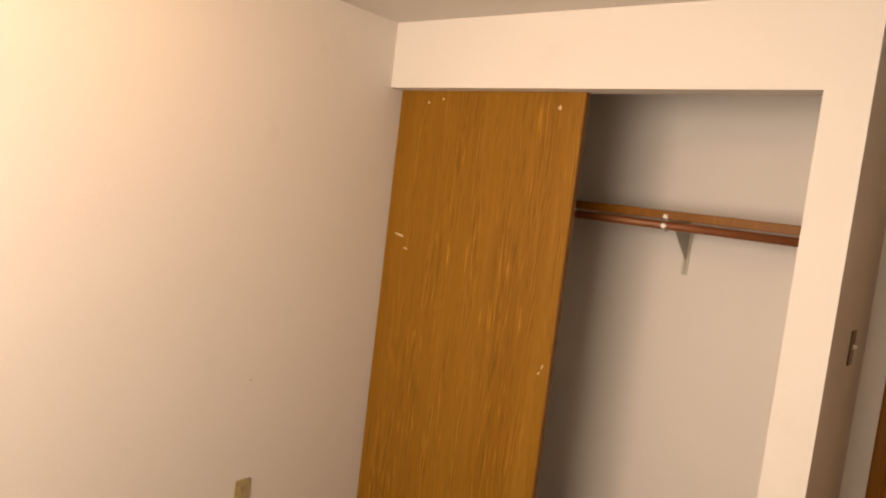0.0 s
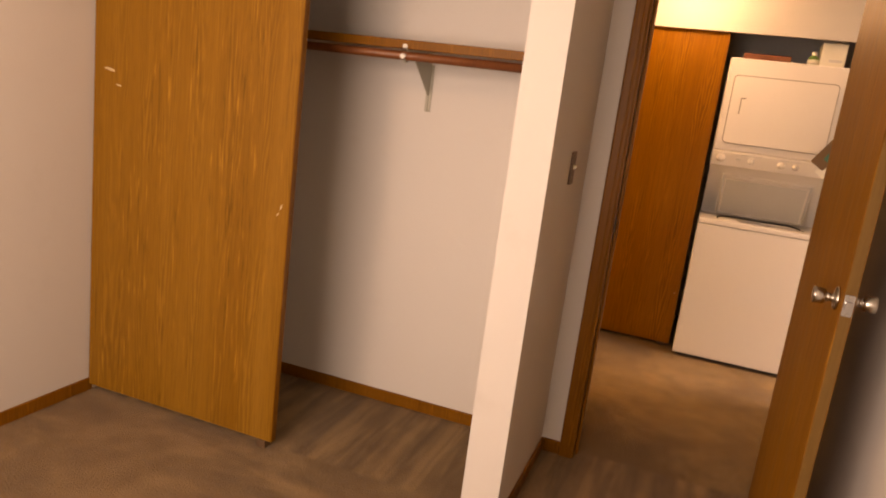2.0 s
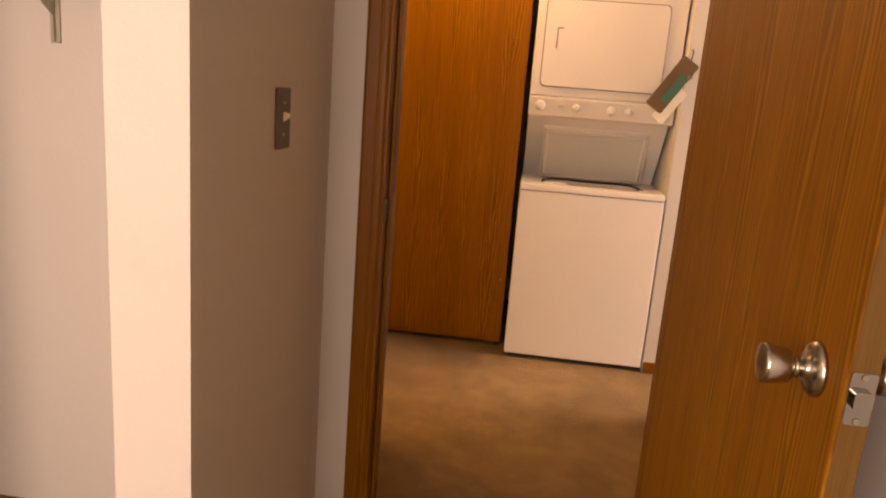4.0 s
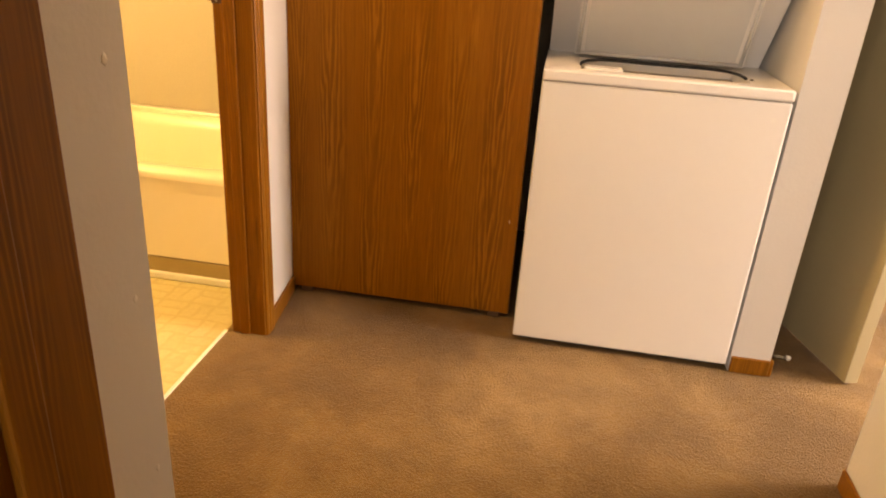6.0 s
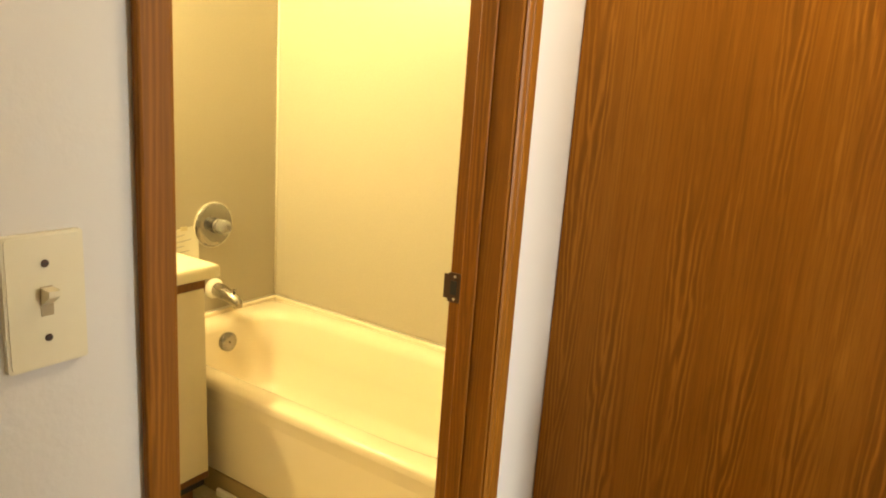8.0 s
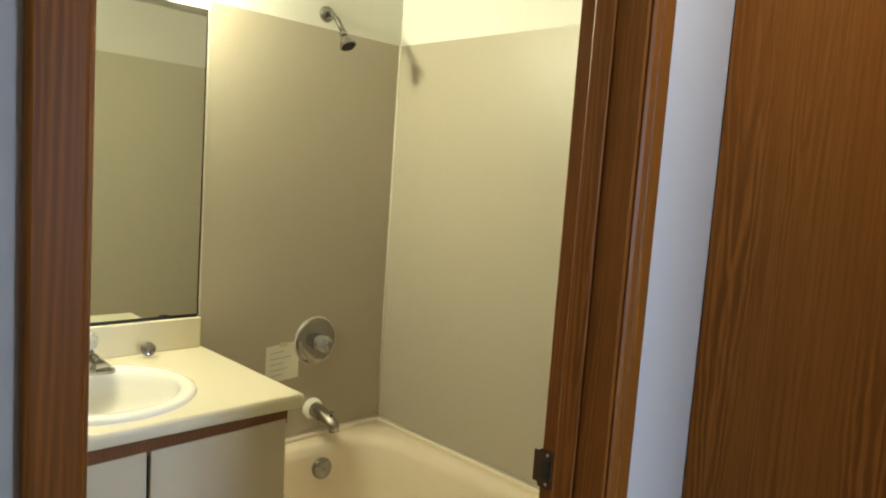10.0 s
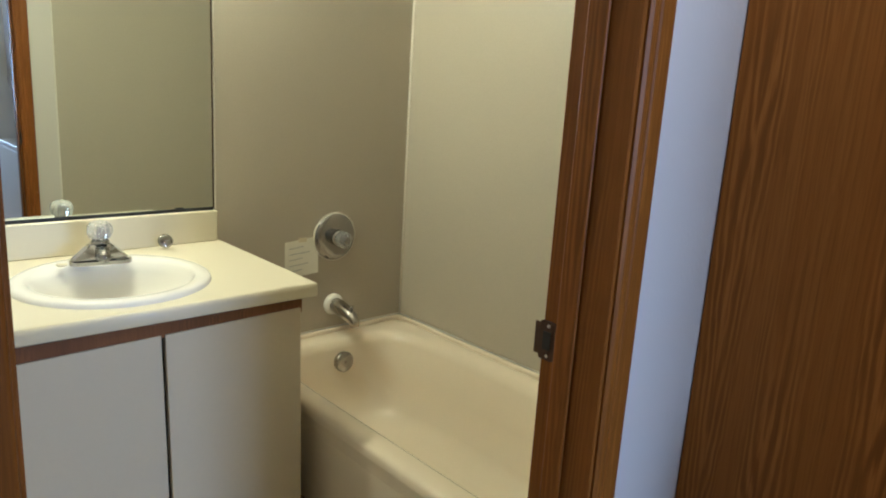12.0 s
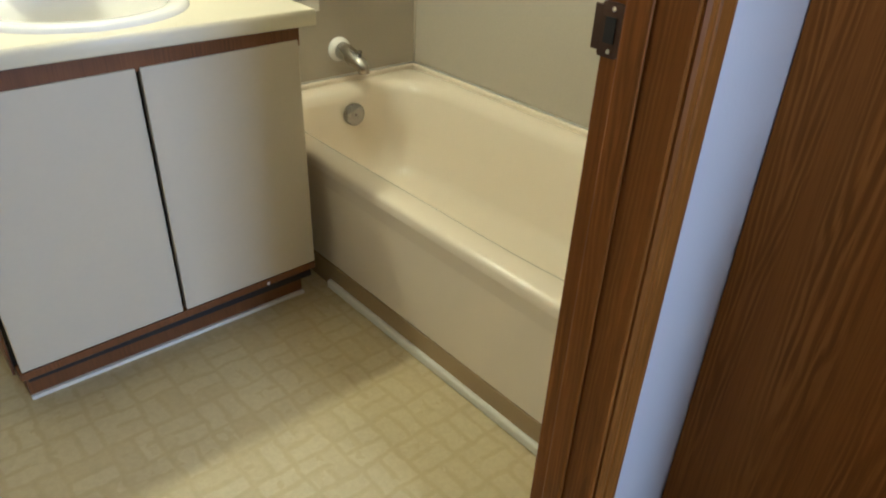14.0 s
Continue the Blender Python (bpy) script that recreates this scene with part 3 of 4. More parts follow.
# ---------------------------------------------------------------- bedroom and closet


def flat_marks(parent, marks, mat, axis, face, thick=0.0012):
    """Thin scuffs and dabs on a face: (u, z, width, height, tilt)."""
    for k, (u, z, w, h, tilt) in enumerate(marks):
        rnd = random.Random(k + 5)
        c, s = math.cos(radians(tilt)), math.sin(radians(tilt))
        out = []
        for i in range(9):
            a = 2 * math.pi * i / 9
            r = rnd.uniform(0.65, 1.1)
            p, q = w / 2 * r * math.cos(a), h / 2 * r * math.sin(a)
            out.append((u + p * c - q * s, z + p * s + q * c))
        part("scuff", prism(out, face, face + thick, axis), mat, parent, "pale scuff")


def closet_door():
    x0, x1, z0, z1 = XW + 0.006, -1.269, 0.030, 2.015
    d = thing("sliding_door", (0, 0, 0), "golden oak veneer sliding closet door with scuffs, pushed aside", "closet door")
    part("panel", box(x0, x1, YCD, YCD + 0.034, z0, z1, 0.002, 1), OAK, d)
    part("edge_band", box(x1, x1 + 0.0025, YCD + 0.002, YCD + 0.032, z0, z1), TRIM, d, "darker veneered edge")
    flat_marks(d, [(-2.105, 1.350, 0.055, 0.012, -8), (-2.06, 1.295, 0.03, 0.008, -12), (-1.30, 0.947, 0.007, 0.03, -20), (-1.312, 0.92, 0.006, 0.018, -30), (-2.02, 1.94, 0.012, 0.012, 0), (-1.94, 1.955, 0.010, 0.012, 0), (-1.37, 1.93, 0.016, 0.02, 0)], SCUFF, "y", YCD - 0.001)
    part("floor_guide", box(x1 - 0.06, x1 - 0.02, YCD - 0.006, YCD + 0.04, 0.0, 0.031, 0.002, 1), BROWN_PLASTIC, d, "small brown floor guide")
    part("roller", lathe([(0, 0.016), (0.010, 0.016)], (0, 1, 0), (x0 + 0.12, YCD + 0.035, 2.01)), NICKEL, d)
    part("roller", lathe([(0, 0.016), (0.010, 0.016)], (0, 1, 0), (x1 - 0.12, YCD + 0.035, 2.01)), NICKEL, d)
    return d


closet_door()
setting("trim_closet_track", box(XW, XP0, YC + 0.10, YC + 0.15, 2.02, 2.06, 0.002, 1), NICKEL, "metal sliding door track behind the closet head", "track")


def closet_shelf():
    s = thing("closet_shelf", (0, 0, 0), "brown-stained wooden closet shelf with a hanging rod on a grey bracket", "shelf")
    part("board", box(XW + 0.002, XP0 - 0.002, 2.955, YCB - 0.001, 1.580, 1.597, 0.002, 1), TRIM, s)
    part("front_edge", box(XW + 0.002, XP0 - 0.002, 2.941, 2.955, 1.563, 1.597, 0.003, 2), TRIM, s)
    part("cleat", box(XW + 0.002, XP0 - 0.002, YCB - 0.018, YCB - 0.001, 1.527, 1.580, 0.002, 1), WALL, s, "painted wall cleat")
    part("hanging_rod", tube([(XW + 0.004, 2.95, 1.538), (XP0 - 0.004, 2.95, 1.538)], 0.0165, 20), ROD, s, "red-brown stained wooden rod", True)
    bx = -1.045
    b = part("bracket", prism([(2.965, 1.575), (YCB - 0.002, 1.575), (YCB - 0.002, 1.340), (YCB - 0.014, 1.340), (YCB - 0.014, 1.40), (3.0, 1.557), (2.965, 1.557)], bx - 0.002, bx + 0.002, "x"), GALV, s, "grey painted steel bracket")
    part("wall_leg", box(bx - 0.013, bx + 0.013, YCB - 0.005, YCB - 0.001, 1.335, 1.579, 0.001, 1), GALV, b)
    part("top_leg", box(bx - 0.013, bx + 0.013, 2.955, YCB - 0.005, 1.575, 1.580, 0.001, 1), GALV, b)
    hook = [(bx, 2.965, 1.561)]
    for i in range(9):
        a = radians(80 - 26 * i)
        hook.append((bx, 2.95 + 0.021 * math.cos(a), 1.538 + 0.021 * math.sin(a)))
    part("rod_hook", tube(hook, 0.0045, 8), GALV, b, "", True)
    part("rubber_tip", blob((bx - 0.004, 2.927, 1.535), (0.011, 0.010, 0.012), 3), PUTTY, b, "white end cap", True)
    part("rubber_tip", blob((bx - 0.004, 2.938, 1.572), (0.010, 0.009, 0.010), 4), PUTTY, b, "white end cap", True)
    return s


closet_shelf()


def outlet():
    y, z = 1.912, 0.293
    o = thing("wall_outlet", (XW, y, z), "tan plastic double outlet on the bedroom wall", "outlet")
    part("cover_plate", prism(round_rect(-0.035, 0.035, -0.057, 0.057, 0.006), 0.0003, 0.006, "x"), TAN_PLASTIC, o)
    for dz in (-0.021, 0.021):
        r = part("receptacle", prism(round_rect(-0.017, 0.017, dz - 0.014, dz + 0.014, 0.009), 0.006, 0.008, "x"), TAN_PLASTIC, o)
        for dy in (-0.006, 0.006):
            part("slot", box(0.0078, 0.0086, dy - 0.0012, dy + 0.0012, dz - 0.003, dz + 0.006), BLACK, r)
        part("ground_hole", lathe([(0, 0.0025), (0.0009, 0.0025)], (1, 0, 0), (0.0078, 0, dz - 0.008), 10), BLACK, r)
    part("screw", lathe([(0, 0.003), (0.0015, 0.0025)], (1, 0, 0), (0.006, 0, 0), 12), NICKEL, o)
    return o


outlet()


def bedroom_switch():
    o = thing("light_switch", (XP1, 2.868, 1.221), "brown plastic wall switch with a pale toggle", "switch")
    part("cover_plate", prism(round_rect(-0.035, 0.035, -0.057, 0.057, 0.005), 0.0003, 0.006, "x"), BROWN_PLASTIC, o)
    part("toggle", prism([(0.005, -0.006), (0.019, 0.004), (0.019, 0.010), (0.005, 0.012)], -0.005, 0.005, "y"), IVORY, o, "pale toggle")
    for dz in (-0.03, 0.03):
        part("screw", lathe([(0, 0.003), (0.0012, 0.0025)], (1, 0, 0), (0.006, 0, dz), 12), NICKEL, o)
    return o


bedroom_switch()


def thermostat():
    o = thing("thermostat", (XR, 2.26, 1.455), "tan wall thermostat with a small dial on its side", "thermostat")
    part("base_plate", prism(round_rect(-0.020, 0.020, -0.053, 0.053, 0.005), -0.006, -0.0003, "x"), THERMOSTAT, o)
    part("housing", prism(round_rect(-0.017, 0.017, -0.050, 0.050, 0.006), -0.024, -0.006, "x"), THERMOSTAT, o)
    part("dial", lathe([(0, 0.013), (0.009, 0.013), (0.012, 0.010)], (-1, 0, 0), (-0.024, 0, 0.004)), THERMOSTAT, o, "", True)
    part("scale_bar", box(-0.0252, -0.024, -0.012, 0.012, -0.035, -0.028), NICKEL, o)
    return o


thermostat()


def knob_profile():
    return [(0, 0.032), (0.004, 0.032), (0.008, 0.026), (0.011, 0.013), (0.022, 0.011), (0.024, 0.014), (0.027, 0.0135), (0.031, 0.0115), (0.034, 0.021), (0.037, 0.0225), (0.062, 0.0255), (0.066, 0.0245), (0.067, 0.019)]


def bedroom_door():
    """Open leaf by the right jamb, edge with latch towards the room."""
    d = thing("bedroom_door", (0.484, 3.030, 0), "open golden oak flush door with satin steel knobs and latch", "door", "", -1.7)
    # leaf, hinge line and hardware are sized and placed to fit the camera's view
    w, t = 0.85, 0.027
    part("leaf", box(-t, 0, -w, 0, 0.014, 2.03, 0.0015, 1), OAK_DOOR, d)
    part("edge_band", box(-t + 0.002, -0.002, -w - 0.0012, -w, 0.014, 2.03), DOOR_EDGE, d, "dull wooden door edge, darkened against window light")
    z = 1.06
    ky = -w + 0.066
    for s, at in ((-1, -t), (1, 0.0)):
        k = part("knob", lathe([(a * 0.80, r * 0.80) for a, r in knob_profile()], (s, 0, 0), (at, ky, z)), NICKEL, d, "satin steel door knob", True)
        part("rose", lathe([(0, 0.028), (0.004, 0.028), (0.008, 0.023)], (s, 0, 0), (at, ky, z)), NICKEL, k, "", True)
    lp = part("latch_plate", prism(round_rect(-t / 2 - 0.011, -t / 2 + 0.011, z - 0.025, z + 0.025, 0.003), -w - 0.003, -w - 0.001, "y"), CHROME, d, "bright latch plate")
    part("latch_bolt", prism(round_rect(-t / 2 - 0.008, -t / 2 + 0.008, z - 0.009, z + 0.009, 0.004), -w - 0.010, -w - 0.003, "y"), CHROME, lp)
    for dz in (-0.021, 0.021):
        part("screw", lathe([(0, 0.0035), (0.0012, 0.003)], (0, -1, 0), (-t / 2, -w - 0.003, z + dz), 10), NICKEL, lp)
    for hz in (0.25, 1.02, 1.80):
        part("hinge", tube([(0.004, -0.004, hz - 0.045), (0.004, -0.004, hz + 0.045)], 0.006, 10), NICKEL, d, "", True)
    return d


bedroom_door()

# ---------------------------------------------------------------- hall and laundry


def nail_patches():
    for k, (y, z, s) in enumerate(((3.559, 1.063, 0.008), (3.562, 0.790, 0.0065), (3.566, 0.539, 0.006))):
        tagged(part("wall_patch", blob((XG + 0.0006, y, z), (0.0010, s * 0.62, s * 0.8), 20 + k), PUTTY, None, "", True), "small white dab of spackle on the hall wall", "wall patch", "nail hole patches")


nail_patches()


def laundry_door():
    x0, x1, z0, z1 = XH - 0.027, 0.081, 0.02, 2.01
    d = thing("laundry_door", (0, 0, 0), "brown oak veneer sliding door of the laundry closet", "closet door")
    part("panel", box(x0, x1, YL, YL + 0.034, z0, z1, 0.002, 1), OAK_LAUNDRY, d)
    part("edge_band", box(x1, x1 + 0.002, YL + 0.002, YL + 0.032, z0, z1), TRIM, d, "darker veneered edge")
    part("floor_guide", box(x1 - 0.07, x1 - 0.03, YL + 0.002, YL + 0.032, 0.0, 0.021, 0.002, 1), BROWN_PLASTIC, d)
    part("floor_guide", box(x0 + 0.03, x0 + 0.07, YL + 0.002, YL + 0.032, 0.0, 0.021, 0.002, 1), BROWN_PLASTIC, d)
    flat_marks(d, [(0.056, 0.36, 0.004, 0.014, 15)], SCUFF, "y", YL - 0.001)
    return d


laundry_door()
setting("trim_laundry_track", box(XH, PX0, 5.13, 5.16, 2.01, 2.05, 0.002, 1), NICKEL, "metal track above the laundry doors", "track")


def washer_dryer():
    x0, x1, yf, yb = 0.111, 0.790, 4.938, 5.64
    w = thing("washer_dryer", (0, 0, 0), "white enamel stacked washer and dryer with the washer lid open", "washer dryer")
    part("washer_body", box(x0, x1, yf + 0.004, yb, 0.022, 0.8525, 0.006, 3), ENAMEL, w)
    part("plinth", box(x0 + 0.02, x1 - 0.02, yf + 0.03, yb - 0.03, 0.006, 0.024), BLACK, w, "dark recessed plinth")
    for px in (x0 + 0.05, x1 - 0.05):
        for py in (yf + 0.06, yb - 0.06):
            part("foot", lathe([(0, 0.018), (0.012, 0.018), (0.022, 0.010)], (0, 0, 1), (px, py, 0)), BLACK, w)
    # worktop with an opening for the tub
    ox0, ox1, oy0, oy1 = 0.215, 0.685, 5.005, 5.245
    part("worktop", box(x0, x1, yf, oy0, 0.856, 0.887, 0.006, 3), ENAMEL, w)
    part("worktop_side", box(x0, ox0, oy0, 5.40, 0.856, 0.886), ENAMEL, w)
    part("worktop_side", box(ox1, x1, oy0, 5.40, 0.856, 0.886), ENAMEL, w)
    part("worktop_back", box(ox0, ox1, oy1, 5.40, 0.856, 0.886), ENAMEL, w)
    # the shade of the seam is a grey strip
    part("seam", box(x0 + 0.006, x1 - 0.006, yf + 0.008, yb, 0.8515, 0.857), GAP_SHADE, w, "grey strip painting shade in the worktop seam")
    part("tub_well", box(ox0 - 0.01, ox1 + 0.01, oy0 - 0.01, oy1 + 0.01, 0.70, 0.80), ENAMEL_GREY, w, "grey wash tub seen through the opening")
    ring = []
    for i in range(25):
        a = math.pi * (i / 24)
        ring.append((0.45 + 0.235 * math.cos(a), 5.07 + 0.165 * math.sin(a), 0.889 + 0.004 * math.sin(3 * a)))
    part("gasket", tube(ring, 0.0045, 8), BLACK, w, "black rubber gasket round the opening", True)
    part("dispenser", box(0.225, 0.335, 5.008, 5.06, 0.858, 0.892, 0.004, 2), ENAMEL, w, "white dispenser lip")
    part("washer_hinge_dot", lathe([(0, 0.006), (0.003, 0.005)], (0, 0, 1), (0.70, 5.07, 0.886), 10), BLACK, w)
    # sloped panel between washer and dryer
    part("back_panel", prism([(5.10, 1.206), (5.16, 1.206), (5.42, 0.884), (5.36, 0.884)], x0 + 0.004, x1 - 0.004, "x"), ENAMEL, w, "sloped white panel behind the lid")
    # open lid
    ly0, lz0, ly1, lz1 = 5.262, 0.893, 5.135, 1.155
    lid = part("lid", prism([(ly0, lz0), (ly0 + 0.022, lz0 + 0.008), (ly1 + 0.022, lz1 + 0.008), (ly1, lz1)], 0.195, 0.715, "x"), ENAMEL, w, "open white washer lid leaning back")
    dy, dz = ly1 - ly0, lz1 - lz0
    def lid_at(f):
        return ly0 + dy * f, lz0 + dz * f
    a, b = lid_at(0.07), lid_at(0.88)
    part("lid_liner", prism([(a[0] - 0.006, a[1] - 0.002), (a[0] + 0.004, a[1]), (b[0] + 0.004, b[1]), (b[0] - 0.006, b[1] - 0.002)], 0.225, 0.685, "x"), ENAMEL_GREY, lid, "grey inner face")
    for f in (0.03, 0.93):
        p = lid_at(f)
        part("lid_rim", tube([(0.21, p[0] - 0.006, p[1]), (0.70, p[0] - 0.006, p[1])], 0.006, 8), ENAMEL if f > 0.5 else ENAMEL_GREY, lid, "", True)
    for xx in (0.207, 0.703):
        p, q = lid_at(0.03), lid_at(0.95)
        part("lid_rim", tube([(xx, p[0] - 0.006, p[1]), (xx, q[0] - 0.006, q[1])], 0.006, 8), ENAMEL_GREY, lid, "", True)
    # dryer
    yd = 5.02
    part("dryer_body", box(x0, x1, yd, yb, 1.300, 1.840, 0.008, 3), ENAMEL, w)
    pan = part("control_panel", prism([(yd, 1.299), (yd - 0.004, 1.290), (yd + 0.010, 1.210), (yd + 0.02, 1.204), (yb, 1.204), (yb, 1.299)], x0, x1, "x"), ENAMEL, w, "white control panel")
    dr = part("dryer_door", prism(round_rect(0.155, 0.708, 1.348, 1.738, 0.022), yd - 0.012, yd + 0.002, "y"), ENAMEL, w, "white dryer door")
    # grey sheet behind the door paints the shaded gap round it
    gap = bmesh.new()
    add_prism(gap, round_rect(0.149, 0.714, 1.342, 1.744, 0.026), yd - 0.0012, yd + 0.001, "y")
    part("door_gap_shade", gap, GAP_SHADE, w, "grey sheet painting shade in the dryer door gap")
    h = part("door_handle", prism(round_rect(0.205, 0.245, 1.515, 1.618, 0.006), yd - 0.0135, yd - 0.012, "y"), ENAMEL, dr, "recessed grip")
    # flat grey L shape paints the shade inside the grip
    part("grip_shade", prism([(0.208, 1.520), (0.215, 1.520), (0.215, 1.606), (0.238, 1.609), (0.238, 1.615), (0.208, 1.615)], yd - 0.0145, yd - 0.0134, "y"), GAP_SHADE, h, "grey painted shade under the grip")
    part("grip_lip", prism(round_rect(0.220, 0.241, 1.519, 1.603, 0.004), yd - 0.018, yd - 0.0134, "y"), ENAMEL, h)
    for kx, kz, r in ((0.165, 1.255, 0.026), (0.335, 1.253, 0.019), (0.500, 1.253, 0.022), (0.580, 1.253, 0.019)):
        k = part("knob", lathe([(0, r), (0.005, r), (0.008, r * 0.82), (0.024, r * 0.74), (0.027, r * 0.6)], (0, -1, 0), (kx, yd + 0.004, kz)), ENAMEL, pan, "white control knob", True)
        part("pointer", box(kx - 0.0015, kx + 0.0015, yd - 0.0255, yd - 0.0225, kz, kz + r * 0.6), ENAMEL_GREY, k)
    part("button", prism(round_rect(0.250, 0.276, 1.250, 1.262, 0.004), yd - 0.004, yd + 0.006, "y"), ENAMEL_GREY, pan)
    for kx in (0.335, 0.54):
        part("dial_print", prism(round_rect(kx - 0.06, kx + 0.06, 1.281, 1.285, 0.001), yd - 0.0045, yd + 0.002, "y"), ENAMEL_GREY, pan, "fine grey print line")
    return w


washer_dryer()


def dryer_top_things():
    t = thing("storage_box", (0.655, 5.20, 1.840), "white carton with a faint printed front on the dryer", "box")
    part("carton", box(-0.065, 0.065, -0.08, 0.08, 0, 0.132, 0.003, 1), PAPER, t)
    part("carton_flap", box(-0.066, 0.066, -0.081, 0.0, 0.1325, 0.1355), PAPER, t)
    part("print_bar", box(-0.02, 0.05, -0.0815, -0.0802, 0.03, 0.045), ENAMEL_GREY, t, "grey printed bar")
    b = thing("detergent_bottle", (0.560, 5.17, 1.840), "small green and white plastic bottle beside the carton", "bottle")
    part("bottle_body", lathe([(0, 0.026), (0.006, 0.030), (0.048, 0.030), (0.058, 0.018), (0.064, 0.013)], (0, 0, 1), (0, 0, 0)), plain("green_bottle_plastic", (0.12, 0.26, 0.06), 0.4), b, "", True)
    part("cap", lathe([(0, 0.015), (0.02, 0.014), (0.022, 0.010)], (0, 0, 1), (0, 0, 0.064)), ENAMEL, b, "white cap", True)
    part("wrapper", lathe([(0, 0.0306), (0.028, 0.0306)], (0, 0, 1), (0, 0, 0.012)), PAPER, b, "pale paper band", True)
    c = thing("wooden_tray", (0.31, 5.25, 1.840), "flat red-brown wooden tray lying on the dryer", "tray")
    part("base", box(-0.13, 0.13, -0.12, 0.12, 0.0, 0.010, 0.002, 1), ROD, c)
    for x0, x1, y0, y1 in ((-0.13, 0.13, -0.12, -0.108), (-0.13, 0.13, 0.108, 0.12), (-0.13, -0.118, -0.108, 0.108), (0.118, 0.13, -0.108, 0.108)):
        part("rim", box(x0, x1, y0, y1, 0.010, 0.042, 0.002, 1), ROD, c)


dryer_top_things()


def hanging_sign():
    """A brown card with a green label and a paper tag, hung on a hook at the closet side."""
    s = thing("hanging_card", (0.832, 4.975, 1.49), "brown cardboard tag with a green label hanging beside the dryer", "tag")
    part("hook", tube([(0.003, 0, 0.10), (-0.014, -0.012, 0.095), (-0.020, -0.022, 0.07), (-0.012, -0.03, 0.05), (-0.02, -0.035, 0.0)], 0.003, 8), BRONZE, s, "dark wire hook", True)

    def tilted(u0, u1, v0, v1, y0, y1):
        out = []
        c, q = math.cos(radians(-33)), math.sin(radians(-33))
        for u, v in round_rect(u0, u1, v0, v1, 0.008):
            out.append((-0.03 + u * c - v * q, -0.005 + u * q + v * c))
        return prism(out, y0, y1, "y")
    card = part("card", tilted(-0.04, 0.045, -0.24, 0.02, -0.052, -0.040), CARD, s)
    part("label_green", tilted(0.0, 0.042, -0.19, -0.05, -0.0535, -0.0522), GREEN, card, "green printed label")
    part("clip", tilted(0.028, 0.05, -0.05, -0.03, -0.056, -0.050), CHROME, card)
    part("paper_tag", tilted(0.02, 0.085, -0.27, -0.10, -0.036, -0.033), PAPER, s, "cream paper tag")


hanging_sign()


def entry_door():
    d = thing("entry_door", (0.955, 5.705, 0), "open beige painted door with knob and deadbolt", "door", "", 14.5)
    w, t = 0.78, 0.044
    part("leaf", box(0, t, -w, 0, 0.012, 2.035, 0.002, 1), BEIGE_DOOR, d)
    z = 0.865
    for s, at in ((-1, 0.0), (1, t)):
        part("knob", lathe(knob_profile(), (s, 0, 0), (at, -w + 0.07, z)), NICKEL, d, "satin steel knob", True)
        part("deadbolt", lathe([(0, 0.031), (0.010, 0.030), (0.014, 0.022), (0.016, 0.010)], (s, 0, 0), (at, -w + 0.07, z + 0.14)), NICKEL, d, "round deadbolt", True)
    part("latch_plate", prism(round_rect(t / 2 - 0.0125, t / 2 + 0.0125, z - 0.028, z + 0.028, 0.003), -w - 0.002, -w + 0.001, "y"), CHROME, d)
    part("latch_plate", prism(round_rect(t / 2 - 0.0125, t / 2 + 0.0125, z + 0.112, z + 0.168, 0.003), -w - 0.002, -w + 0.001, "y"), CHROME, d)
    for hz in (0.25, 1.02, 1.80):
        part("hinge", tube([(-0.004, -0.004, hz - 0.045), (-0.004, -0.004, hz + 0.045)], 0.006, 10), NICKEL, d, "", True)
    s = thing("door_stop_spring", (PX1 + T, 5.02, 0.035), "small metal spring door stop on the baseboard", "door stop")
    coil = [(0.002 + 0.060 * i / 96, 0.006 * math.cos(i * 0.79), 0.006 * math.sin(i * 0.79)) for i in range(97)]
    part("spring", tube(coil, 0.0016, 6), NICKEL, s, "", True)
    part("mount", lathe([(0, 0.010), (0.003, 0.010)], (1, 0, 0), (0, 0, 0), 14), NICKEL, s)
    part("rubber_tip", lathe([(0, 0.008), (0.010, 0.0085), (0.014, 0.006)], (1, 0, 0), (0.060, 0, 0), 14), PUTTY, s, "white rubber tip", True)


entry_door()


def ceiling_lamp(x, y):
    l = thing("ceiling_lamp", (x, y, CZ), "lit round ceiling lamp with a frosted glass dome", "ceiling lamp", "ceiling lamps")
    part("canopy", lathe([(0, 0.075), (0.018, 0.075), (0.026, 0.06)], (0, 0, -1), (0, 0, 0)), NICKEL, l, "", True)
    rim = part("dome", lathe([(0.030, 0.135), (0.050, 0.140), (0.085, 0.128), (0.115, 0.095), (0.130, 0.05), (0.134, 0.01)], (0, 0, -1), (0, 0, 0), 36), DOME, l, "glowing frosted glass dome", True)
    rim.visible_shadow = False
    part("finial", lathe([(0.134, 0.006), (0.146, 0.009), (0.152, 0.004)], (0, 0, -1), (0, 0, 0), 14), NICKEL, l, "", True)


ceiling_lamp(-0.15, 4.70)
ceiling_lamp(-1.4, 1.0)


